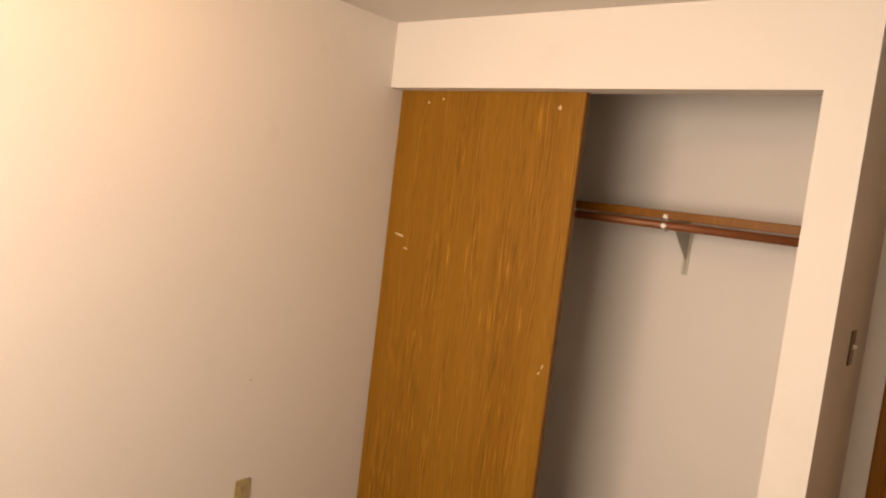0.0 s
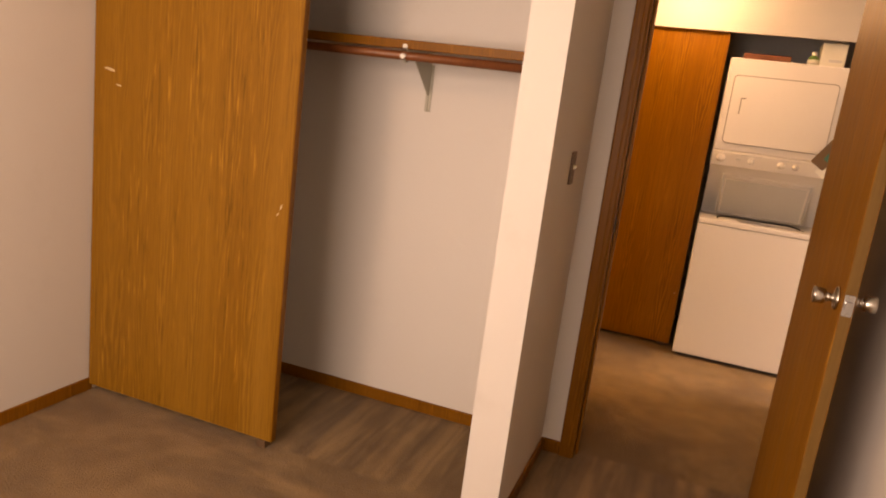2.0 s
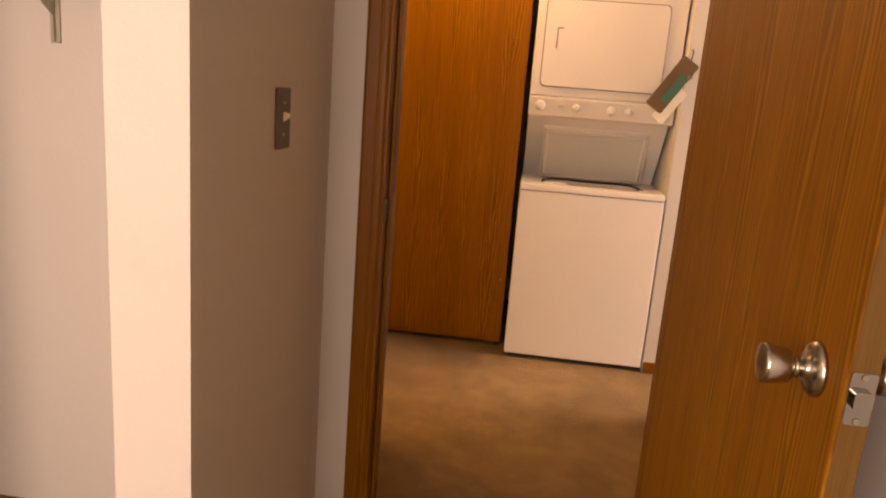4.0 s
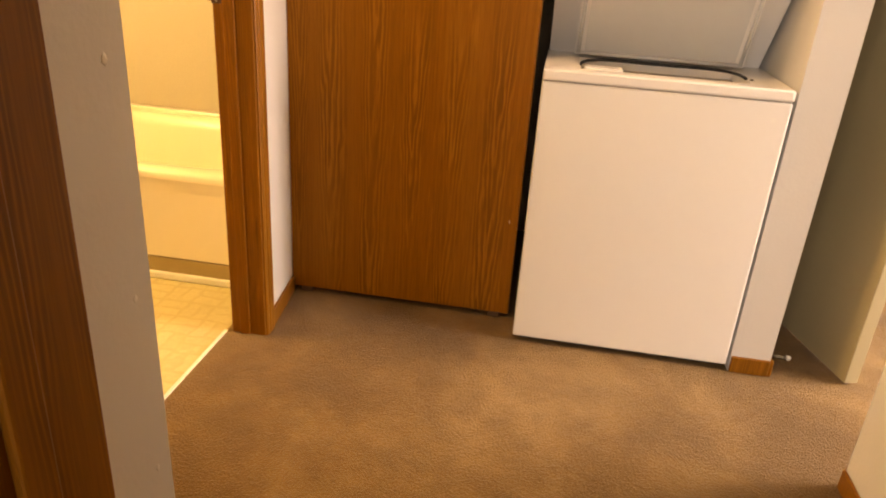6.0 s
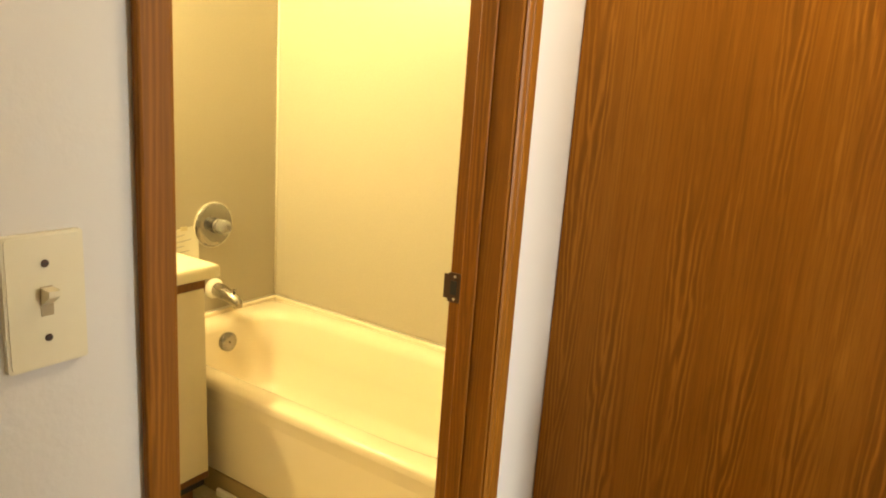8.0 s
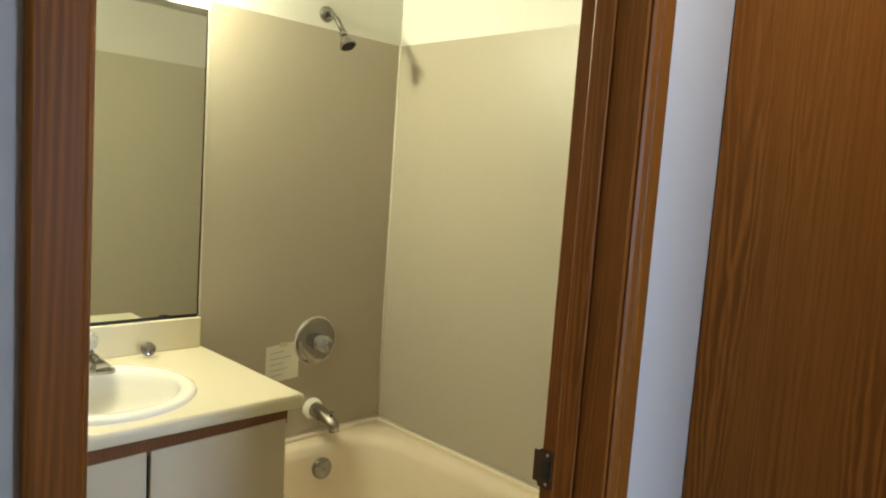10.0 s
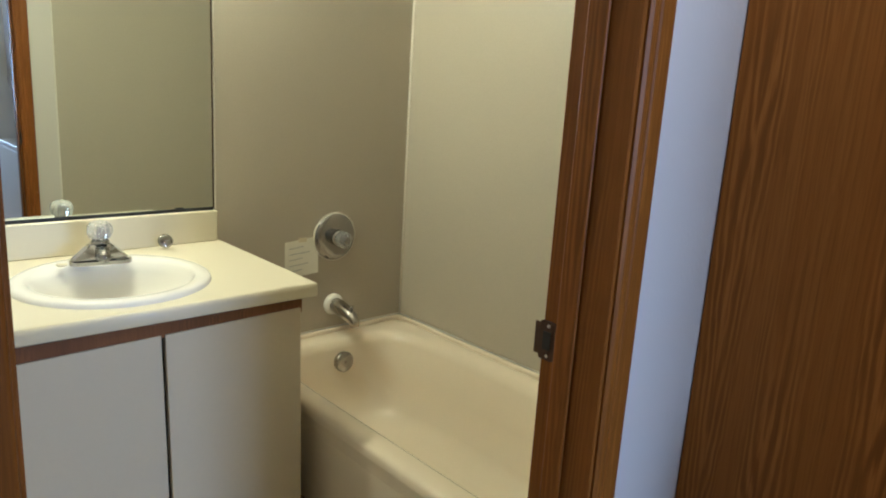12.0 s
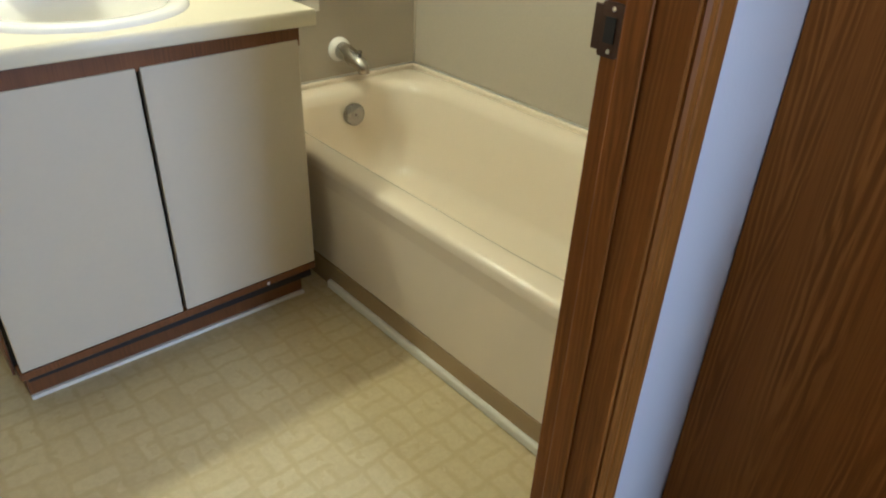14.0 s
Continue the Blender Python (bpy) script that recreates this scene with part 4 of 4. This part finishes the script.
def hall_switch():
    y, z = 3.9245, 1.2135
    o = thing("light_switch", (XH, y, z), "ivory plastic wall switch beside the bathroom door", "switch")
    bm = prism(round_rect(-0.035, 0.035, -0.061, 0.061, 0.003), 0.0003, 0.0062, "x")
    part("cover_plate", bm, IVORY, o)
    part("plate_face", prism(round_rect(-0.0325, 0.0325, -0.0585, 0.0585, 0.003), 0.0062, 0.0072, "x"), IVORY, o)
    part("toggle_slot", box(0.0068, 0.0076, -0.0055, 0.0055, -0.0135, 0.0135), TAN_PLASTIC, o)
    part("toggle", prism([(0.006, -0.004), (0.021, 0.006), (0.022, 0.012), (0.006, 0.0125)], -0.005, 0.005, "y"), IVORY, o)
    for dz in (-0.034, 0.034):
        s = part("screw", lathe([(0, 0.0036), (0.0012, 0.003)], (1, 0, 0), (0.0072, 0, dz), 14), BRONZE, o, "darkened screw")
        part("screw_slot", box(0.0083, 0.0087, -0.003, 0.003, dz - 0.0005, dz + 0.0005), BLACK, s)


hall_switch()

# ---------------------------------------------------------------- bathroom
setting("trim_threshold", box(-0.806, -0.794, BY0, BY1, -0.002, 0.003, 0.001, 1), CAULK, "thin pale edge between carpet and vinyl", "threshold")
VY0, VY1, VXF = 4.195, 4.965, -1.795


def tilted_front(x0, x1, y0, y1, z0, z1):
    """A front board of the vanity, tilted one degree to fit the camera's view."""
    bm = box(x0, x1, y0, y1, z0, z1, 0.0015, 1)
    bmesh.ops.rotate(bm, cent=(VXF, 4.70, 0.45), matrix=Matrix.Rotation(radians(1.0), 3, "X"), verts=bm.verts)
    return bm


def vanity():
    v = thing("vanity_cabinet", (0, 0, 0), "white laminate vanity cabinet with dark wooden rails and two doors", "vanity")
    part("carcass", box(XM + 0.002, VXF - 0.050, VY0 + 0.004, VY1 - 0.004, 0.108, 0.690, 0.001, 1), CABINET, v)
    for y0, y1 in ((VY0 + 0.004, VY0 + 0.020), (VY1 - 0.020, VY1 - 0.004)):
        part("side_board", box(XM + 0.002, VXF - 0.050, y0, y1, 0.690, 0.802, 0.001, 1), CABINET, v)
    # black sheet added behind the doors so their gaps look shaded
    part("shade_sheet", box(VXF - 0.049, VXF - 0.046, VY0 + 0.004, VY1 - 0.004, 0.112, 0.798), BLACK, v, "black sheet painting shade in the door gaps")
    part("top_rail", box(VXF - 0.045, VXF - 0.004, VY0, VY1, 0.752, 0.803, 0.002, 1), DARK_RAIL, v, "dark wooden finger rail")
    part("bottom_rail", tilted_front(VXF - 0.045, VXF - 0.001, VY0, VY1, 0.114, 0.134), DARK_RAIL, v, "dark wooden bottom rail")
    part("end_panel", box(XM + 0.002, VXF - 0.045, VY0 - 0.002, VY0 + 0.003, 0.100, 0.800), DARK_RAIL, v, "dark wooden end panel")
    part("toe_kick", box(XM + 0.02, -1.868, VY0 + 0.02, VY1 - 0.004, -0.003, 0.088), DARK_RAIL, v, "dark recessed toe kick")
    # black board added as painted shade above the toe kick
    part("shade_board", box(XM + 0.02, VXF - 0.012, VY0 + 0.02, VY1 - 0.004, 0.090, 0.1075), BLACK, v, "black board painting shade under the cabinet")
    for y0, y1 in ((VY0 + 0.006, 4.5755), (4.5855, VY1 - 0.002)):
        part("door", tilted_front(VXF - 0.0185, VXF + 0.0005, y0, y1, 0.138, 0.763), CABINET, v, "flat white laminate door")
    part("chip", blob((VXF + 0.0004, 4.82, 0.124), (0.0012, 0.004, 0.006), 9), PUTTY, v, "white chip")


vanity()
setting("trim_toe_caulk", box(-1.870, -1.858, VY0 + 0.02, VY1, -0.003, 0.008, 0.002, 1), CAULK, "white bead of caulk along the toe kick", "caulk")


def counter():
    c = thing("vanity_counter", (0, 0, 0), "almond laminate vanity top with a low backsplash", "countertop")
    cx, cy, r = -2.055, 4.546, 0.222
    x0, x1, y0, y1 = XM + 0.002, -1.766, 4.165, 4.993
    bm = bmesh.new()
    k = 48
    inner, outer = [], []
    corners = [math.atan2(ey - cy, ex - cx) % (2 * math.pi) for ex in (x0, x1 - 0.012) for ey in (y0, y1)]
    angles = sorted([2 * math.pi * (i + 0.5) / 44 for i in range(44)] + corners)
    for a in angles:
        ca, sa = math.cos(a), math.sin(a)
        inner.append((cx + r * ca, cy + r * sa))
        m = min(((x1 - 0.012 - cx) / ca if ca > 1e-6 else 9), ((x0 - cx) / ca if ca < -1e-6 else 9), ((y1 - cy) / sa if sa > 1e-6 else 9), ((y0 - cy) / sa if sa < -1e-6 else 9))
        outer.append((cx + m * ca, cy + m * sa))
    zt, zb = 0.840, 0.803
    vi = [bm.verts.new((*p, zt)) for p in inner]
    vo = [bm.verts.new((*p, zt)) for p in outer]
    vib = [bm.verts.new((*p, zb)) for p in inner]
    vob = [bm.verts.new((*p, zb)) for p in outer]
    for i in range(k):
        j = (i + 1) % k
        bm.faces.new((vi[i], vo[i], vo[j], vi[j]))
        bm.faces.new((vib[i], vib[j], vob[j], vob[i]))
        bm.faces.new((vi[i], vi[j], vib[j], vib[i]))
        bm.faces.new((vo[i], vob[i], vob[j], vo[j]))
    part("top", bm, COUNTER, c)
    prof = [(x1 - 0.012, zb - 0.0), (x1 - 0.012, zt)] + [(x1 - 0.012 + 0.012 * math.sin(radians(a)), zt - 0.012 + 0.012 * math.cos(radians(a))) for a in (20, 45, 70, 90)] + [(x1, zb + 0.004), (x1 - 0.004, zb)]
    part("front_edge", prism(prof, y0, y1 + 0.0, "y"), COUNTER, c, "rolled front edge", True)
    part("side_edge", box(x0, x1 - 0.006, y1, y1 + 0.002, zb + 0.002, zt - 0.001), COUNTER, c)
    part("backsplash", box(x0, x0 + 0.020, y0, 4.985, zt, 0.944, 0.005, 3), COUNTER, c, "low almond backsplash")
    return cx, cy


SX, SY = counter()


def sink():
    s = thing("sink", (SX, SY, 0.840), "round white porcelain drop-in sink", "sink")
    prof = [(0.000, 0.246), (0.008, 0.244), (0.013, 0.237), (0.015, 0.224), (0.014, 0.208), (0.011, 0.202), (0.002, 0.198), (-0.022, 0.188), (-0.056, 0.170), (-0.090, 0.140), (-0.112, 0.100), (-0.124, 0.062), (-0.129, 0.03), (-0.130, 0.022)]
    bm = bmesh.new()
    rings = []
    k = 56
    for z, r in prof:
        ring = []
        for i in range(k):
            a = 2 * math.pi * i / k
            inner = r < 0.2
            ox = 0.010 if inner else 0.0
            rx = r * (0.96 if inner else 1.0)
            ring.append(bm.verts.new((ox + rx * math.cos(a), r * math.sin(a), z)))
        rings.append(ring)
    for r0, r1 in zip(rings, rings[1:]):
        for i in range(k):
            j = (i + 1) % k
            bm.faces.new((r0[i], r0[j], r1[j], r1[i]))
    bm.faces.new(rings[-1])
    part("basin", bm, PORCELAIN, s, "", True)
    part("drain_ring", lathe([(0, 0.024), (0.003, 0.023), (0.0035, 0.014)], (0, 0, 1), (0.010, 0, -0.1298)), CHROME, s, "", True)
    part("overflow_hole", lathe([(0, 0.008), (0.002, 0.008)], (-0.9, 0, 0.4), (0.010 + 0.166, 0, -0.048), 14), BLACK, s)


sink()


def faucet():
    f = thing("faucet", (-2.205, 4.560, 0.853), "chrome single-lever sink faucet with a clear acrylic knob", "faucet", "", -10)
    base = bmesh.new()
    add_prism(base, round_rect(-0.026, 0.026, -0.080, 0.080, 0.024), 0, 0.010, "z")
    part("base_plate", base, CHROME, f)
    body = bmesh.new()
    prof = [(-0.076, 0.010), (-0.070, 0.016), (-0.034, 0.048), (-0.026, 0.056), (0.026, 0.056), (0.034, 0.048), (0.070, 0.016), (0.076, 0.010)]
    add_prism(body, prof, -0.023, 0.023, "x")
    bmesh.ops.bevel(body, geom=list(body.edges), offset=0.004, segments=2, affect="EDGES")
    part("body", body, CHROME, f, "", True)
    spout = bmesh.new()
    add_prism(spout, [(0.0, 0.016), (0.0, 0.058), (0.045, 0.054), (0.074, 0.046), (0.080, 0.036), (0.080, 0.024), (0.066, 0.020)], -0.017, 0.017, "y")
    bmesh.ops.bevel(spout, geom=list(spout.edges), offset=0.004, segments=2, affect="EDGES")
    part("spout", spout, CHROME, f, "", True)
    part("collar", lathe([(0, 0.024), (0.010, 0.024), (0.016, 0.017)], (0, 0, 1), (0, 0, 0.054)), CHROME, f, "", True)
    k = part("handle", lathe([(0, 0.018), (0.006, 0.029), (0.020, 0.034), (0.036, 0.033), (0.047, 0.025), (0.052, 0.012)], (0, 0, 1), (0, 0, 0.068), 9), ACRYLIC, f, "clear faceted acrylic knob")
    part("stem", lathe([(0, 0.008), (0.03, 0.007)], (0, 0, 1), (0, 0, 0.068), 12), NICKEL, k)
    d = thing("drain_stopper", (-2.352, 4.792, 0.840), "chrome pop-up drain stopper lying on the counter", "stopper")
    ax = Vector((0.80, -0.15, 0.40))
    part("cap", lathe([(0, 0.008), (0.004, 0.021), (0.009, 0.023), (0.012, 0.018), (0.013, 0.006)], ax, (0.014, -0.002, 0.0235), 22), CHROME, d, "", True)
    part("stem", lathe([(0, 0.004), (0.010, 0.005), (0.028, 0.005)], ax, (-0.010, 0.002, 0.0105), 12), BRONZE, d, "", True)
    p = thing("caulk_scrap", (-2.212, 4.462, 0.8525), "dried scrap of pale caulk beside the faucet", "caulk")
    part("scrap", blob((0, 0, 0.004), (0.008, 0.016, 0.005), 31), IVORY, p, "", True)


faucet()


def mirror():
    m = thing("mirror", (0, 0, 0), "large frameless wall mirror with worn bottom edge above the vanity", "mirror")
    x, y0, y1, z0, z1 = XM, 4.165, 4.975, 0.950, 1.955
    part("glass", box(x + 0.001, x + 0.006, y0, y1, z0, z1, 0.0006, 1), MIRROR, m)
    part("channel", box(x + 0.001, x + 0.009, y0, y1, z0 - 0.006, z0 + 0.004), BLACK, m, "thin blackened bottom channel")
    part("edge_strip", box(x + 0.001, x + 0.007, y1, y1 + 0.003, z0, z1), BRONZE, m, "thin dark edge strip")
    flat_marks(m, [(4.86, 0.956, 0.035, 0.006, 0)], BLACK, "x", x + 0.0061, 0.0004)


mirror()


def vanity_light():
    l = thing("vanity_light", (0, 0, 0), "chrome vanity light bar with four lit globe bulbs", "wall lamp")
    part("bar", box(XM + 0.0005, XM + 0.045, 4.24, 4.88, 2.035, 2.115, 0.006, 3), CHROME, l)
    for k in range(4):
        y = 4.32 + 0.16 * k
        s = part("socket", lathe([(0, 0.026), (0.022, 0.026), (0.028, 0.018)], (1, 0, 0), (XM + 0.045, y, 2.075)), ENAMEL, l, "", True)
        b = part("bulb", lathe([(0.0, 0.014), (0.012, 0.030), (0.03, 0.044), (0.046, 0.047), (0.066, 0.041), (0.082, 0.024), (0.088, 0.006)], (1, 0, 0), (XM + 0.068, y, 2.075)), BULB, s, "lit frosted globe", True)
        b.visible_shadow = False


vanity_light()


def tub():
    x0, x1, y0, y1, zr = XM + 0.002, XB - 0.002, 5.035, YT - 0.002, 0.412
    t = thing("bathtub", (0, 0, 0), "bone-coloured alcove bathtub with a flat apron", "bathtub")
    bm = bmesh.new()
    cx, cy = (x0 + x1) / 2, (y0 + y1) / 2
    k = 72

    def ring(ax, ay, p, z, ox=0.0, oy=0.0):
        out = []
        for i in range(k):
            a = 2 * math.pi * (i + 0.5) / k
            ca, sa = math.cos(a), math.sin(a)
            q = (abs(ca) ** p + abs(sa) ** p) ** (-1.0 / p)
            out.append(bm.verts.new((cx + ox + ax * ca * q, cy + oy + ay * sa * q, z)))
        return out
    hx, hy = (x1 - x0) / 2, (y1 - y0) / 2
    specs = [(hx, hy, 60, 0.385, 0, 0), (hx, hy, 60, 0.403, 0, 0), (hx - 0.004, hy - 0.004, 60, 0.412, 0, 0), (hx - 0.014, hy - 0.014, 50, 0.4165, 0, 0), (hx - 0.030, hy - 0.030, 30, 0.418, 0, 0), (hx - 0.075, hy - 0.065, 7.0, zr + 0.004, 0, 0.004), (hx - 0.090, hy - 0.082, 6.0, zr - 0.006, 0, 0.004), (hx - 0.100, hy - 0.095, 5.5, zr - 0.035, 0, 0.004),
             (hx - 0.120, hy - 0.115, 5.0, 0.24, -0.01, 0.004), (hx - 0.155, hy - 0.140, 4.5, 0.12, -0.02, 0.004), (hx - 0.20, hy - 0.175, 4.0, 0.082, -0.03, 0.004), (hx - 0.30, hy - 0.24, 3.5, 0.072, -0.03, 0.004), (0.05, 0.03, 2.0, 0.068, -0.05, 0.0)]
    rings = [ring(*s) for s in specs]
    for r0, r1 in zip(rings, rings[1:]):
        for i in range(k):
            j = (i + 1) % k
            bm.faces.new((r0[i], r0[j], r1[j], r1[i]))
    bm.faces.new(rings[-1])
    part("basin", bm, TUB, t, "", True)
    ap = [(y0 + 0.030, -0.003), (y0 + 0.030, 0.078), (y0 + 0.014, 0.084), (y0 + 0.007, 0.34), (y0 + 0.001, 0.386), (y0 + 0.04, 0.386), (y0 + 0.05, 0.36), (y0 + 0.05, -0.003)]
    part("apron", prism(ap, x0, x1, "x"), TUB, t, "flat apron with a rolled rim")
    part("wall_flange", box(x0, x1, y1 - 0.020, y1, zr - 0.01, zr + 0.022, 0.009, 4), TUB, t)
    part("wall_flange", box(x0, x0 + 0.020, y0 + 0.03, y1, zr - 0.01, zr + 0.022, 0.009, 4), TUB, t)
    part("wall_flange", box(x1 - 0.020, x1, y0 + 0.03, y1, zr - 0.01, zr + 0.022, 0.009, 4), TUB, t)
    o = part("overflow_plate", lathe([(-0.012, 0.040), (0.004, 0.040), (0.008, 0.035), (0.009, 0.008)], (1, 0, 0.12), (x0 + 0.116, 5.448, 0.330)), CHROME, t, "round chrome overflow plate", True)
    part("screw", lathe([(0, 0.004), (0.002, 0.003)], (1, 0, 0.12), (x0 + 0.125, 5.448, 0.331), 10), BRONZE, o)
    part("drain", lathe([(0, 0.028), (0.003, 0.027), (0.004, 0.012)], (0, 0, 1), (x0 + 0.30, cy, 0.073)), CHROME, t, "", True)


tub()
setting("trim_tub_base", box(XM + 0.01, XB, 5.049, 5.066, -0.003, 0.078, 0.003, 2), COVE, "tan vinyl strip along the foot of the tub", "cove base")
setting("trim_tub_caulk", box(VXF - 0.05, XB, 5.034, 5.050, -0.003, 0.026, 0.007, 3), CAULK, "white caulk line at the foot of the tub", "caulk")


def surround():
    zt = 1.985
    s = tagged(new("trim_surround"), "taupe wall panels of the tub surround", "wall panel", "", "structure")
    part("panel", box(XM + 0.0005, XM + 0.005, 4.986, YT - 0.005, 0.44, zt), SURROUND, s)
    part("panel", box(XM + 0.0005, XM + 0.005, 4.997, 5.06, 0.0, 0.44), SURROUND, s)
    part("panel", box(XM + 0.005, XB - 0.005, YT - 0.005, YT - 0.0005, 0.44, zt), SURROUND, s)
    part("panel", box(XB - 0.005, XB - 0.0005, 4.920, YT - 0.005, 0.44, zt), SURROUND, s)
    part("corner_bead", tube([(XM + 0.006, YT - 0.006, 0.44), (XM + 0.006, YT - 0.006, zt)], 0.005, 8), CAULK, s, "", True)
    part("corner_bead", tube([(XB - 0.006, YT - 0.006, 0.44), (XB - 0.006, YT - 0.006, zt)], 0.005, 8), CAULK, s, "", True)
    part("edge_strip", box(XM + 0.0005, XM + 0.006, 4.981, 4.986, 0.945, zt), CAULK, s)
    part("edge_strip", box(XB - 0.006, XB - 0.0005, 4.915, 4.920, 0.44, zt), CAULK, s)


surround()


def shower_fittings():
    y = 5.463
    v = thing("shower_valve", (XM + 0.005, y, 0.804), "round chrome shower valve plate with a clear acrylic knob", "shower valve")
    part("escutcheon", lathe([(0, 0.092), (0.003, 0.092), (0.010, 0.086), (0.014, 0.070), (0.016, 0.03)], (1, 0, 0), (0, 0, 0), 40), CHROME, v, "", True)
    part("rim", lathe([(0, 0.095), (0.0035, 0.095), (0.004, 0.09)], (1, 0, 0), (0, 0, 0), 40), CAULK, v, "pale caulked rim", True)
    part("sleeve", lathe([(0.014, 0.032), (0.040, 0.030), (0.044, 0.024)], (1, 0, 0), (0, 0, 0)), CHROME, v, "", True)
    k = part("knob", lathe([(0.044, 0.018), (0.050, 0.030), (0.066, 0.033), (0.080, 0.030), (0.088, 0.018)], (1, 0, 0), (0, 0, 0), 12), ACRYLIC, v, "clear faceted acrylic knob")
    part("cap", lathe([(0.086, 0.014), (0.090, 0.013)], (1, 0, 0), (0, 0, 0), 16), CHROME, k, "", True)
    s = thing("tub_spout", (XM + 0.005, y, 0.533), "chrome tub spout with a white collar", "tub spout")
    part("collar", lathe([(0, 0.043), (0.010, 0.043), (0.022, 0.036), (0.026, 0.030)], (1, 0, 0), (0, 0, 0)), PORCELAIN, s, "white plastic collar", True)
    part("spout", tube([(0.02, 0, 0), (0.06, 0, -0.004), (0.10, 0, -0.012), (0.135, 0, -0.022), (0.150, 0, -0.034), (0.154, 0, -0.050)], [0.031, 0.030, 0.027, 0.024, 0.021, 0.018], 20), NICKEL, s, "", True)
    part("diverter", lathe([(0, 0.005), (0.016, 0.005), (0.018, 0.008), (0.024, 0.007)], (0.15, 0, 1), (0.128, 0, 0.0), 14), CHROME, s, "", True)
    h = thing("wall_shower", (XM, 5.440, 2.037), "chrome shower arm and small head above the tub", "shower head")
    part("flange", lathe([(0, 0.030), (0.006, 0.029), (0.012, 0.018)], (1, 0, 0), (0, 0, 0)), CHROME, h, "", True)
    part("arm", tube([(0.004, 0, 0), (0.035, 0.004, -0.004), (0.065, 0.008, -0.030), (0.095, 0.013, -0.075)], 0.010, 14), CHROME, h, "", True)
    ax = (0.50, 0.09, -0.86)
    part("ball_joint", lathe([(0, 0.011), (0.010, 0.015), (0.022, 0.012)], ax, (0.090, 0.012, -0.066)), CHROME, h, "", True)
    hd = part("head", lathe([(0, 0.013), (0.014, 0.018), (0.034, 0.029), (0.044, 0.031), (0.046, 0.028)], ax, (0.099, 0.0135, -0.084)), CHROME, h, "", True)
    part("spray_face", lathe([(0.0455, 0.027), (0.048, 0.025)], ax, (0.099, 0.0135, -0.084)), BLACK, hd, "dark spray face")


shower_fittings()


def note():
    n = thing("paper_note", (XM + 0.0052, 5.318, 0.733), "handwritten paper note taped to the taupe wall panel", "note")
    bm = bmesh.new()
    cols = 6
    rows = [[bm.verts.new((0.0012 + 0.006 * (i / cols) ** 2 * (1 - r), -0.070 + 0.140 * i / cols, -0.072 + 0.140 * r + 0.012 * (i / cols))) for i in range(cols + 1)] for r in (0, 0.5, 1)]
    for a, b in zip(rows, rows[1:]):
        for i in range(cols):
            bm.faces.new((a[i], a[i + 1], b[i + 1], b[i]))
    ob = part("sheet", bm, PAPER, n)
    sol = ob.modifiers.new("thickness", "SOLIDIFY")
    sol.thickness = 0.0006
    rnd = random.Random(8)
    for k in range(5):
        z = 0.040 - 0.022 * k
        w = rnd.uniform(0.05, 0.09)
        part("writing_line", prism([(-0.052, z), (-0.052 + w, z + 0.006), (-0.052 + w, z + 0.009), (-0.052, z + 0.003)], 0.0024, 0.0034, "x"), INK, n, "unreadable handwriting")
    part("tape", box(0.0008, 0.0030, -0.012, 0.020, 0.064, 0.080), IVORY, n, "strip of yellowed tape")


note()


def bath_hook():
    h = thing("robe_hook", (XB, 4.82, 1.815), "small metal robe hook on the bathroom wall", "hook")
    part("plate", prism(round_rect(-0.012, 0.012, -0.03, 0.03, 0.006), -0.004, -0.0004, "x"), NICKEL, h)
    part("hook_arm", tube([(-0.004, 0, 0.015), (-0.03, 0, 0.005), (-0.045, 0, 0.012), (-0.05, 0, 0.03)], 0.004, 10), NICKEL, h, "", True)
    part("hook_arm", tube([(-0.004, 0, -0.01), (-0.02, 0, -0.03), (-0.03, 0, -0.03), (-0.034, 0, -0.018)], 0.004, 10), NICKEL, h, "", True)


bath_hook()


def wall_scuff():
    s = thing("wall_scuff", (XW, 1.905, 0.752), "faint greenish scuff on the bedroom wall", "scuff")
    part("smear", blob((0.0005, 0, 0), (0.0009, 0.007, 0.004), 41), SCUFF, s, "", True)


wall_scuff()
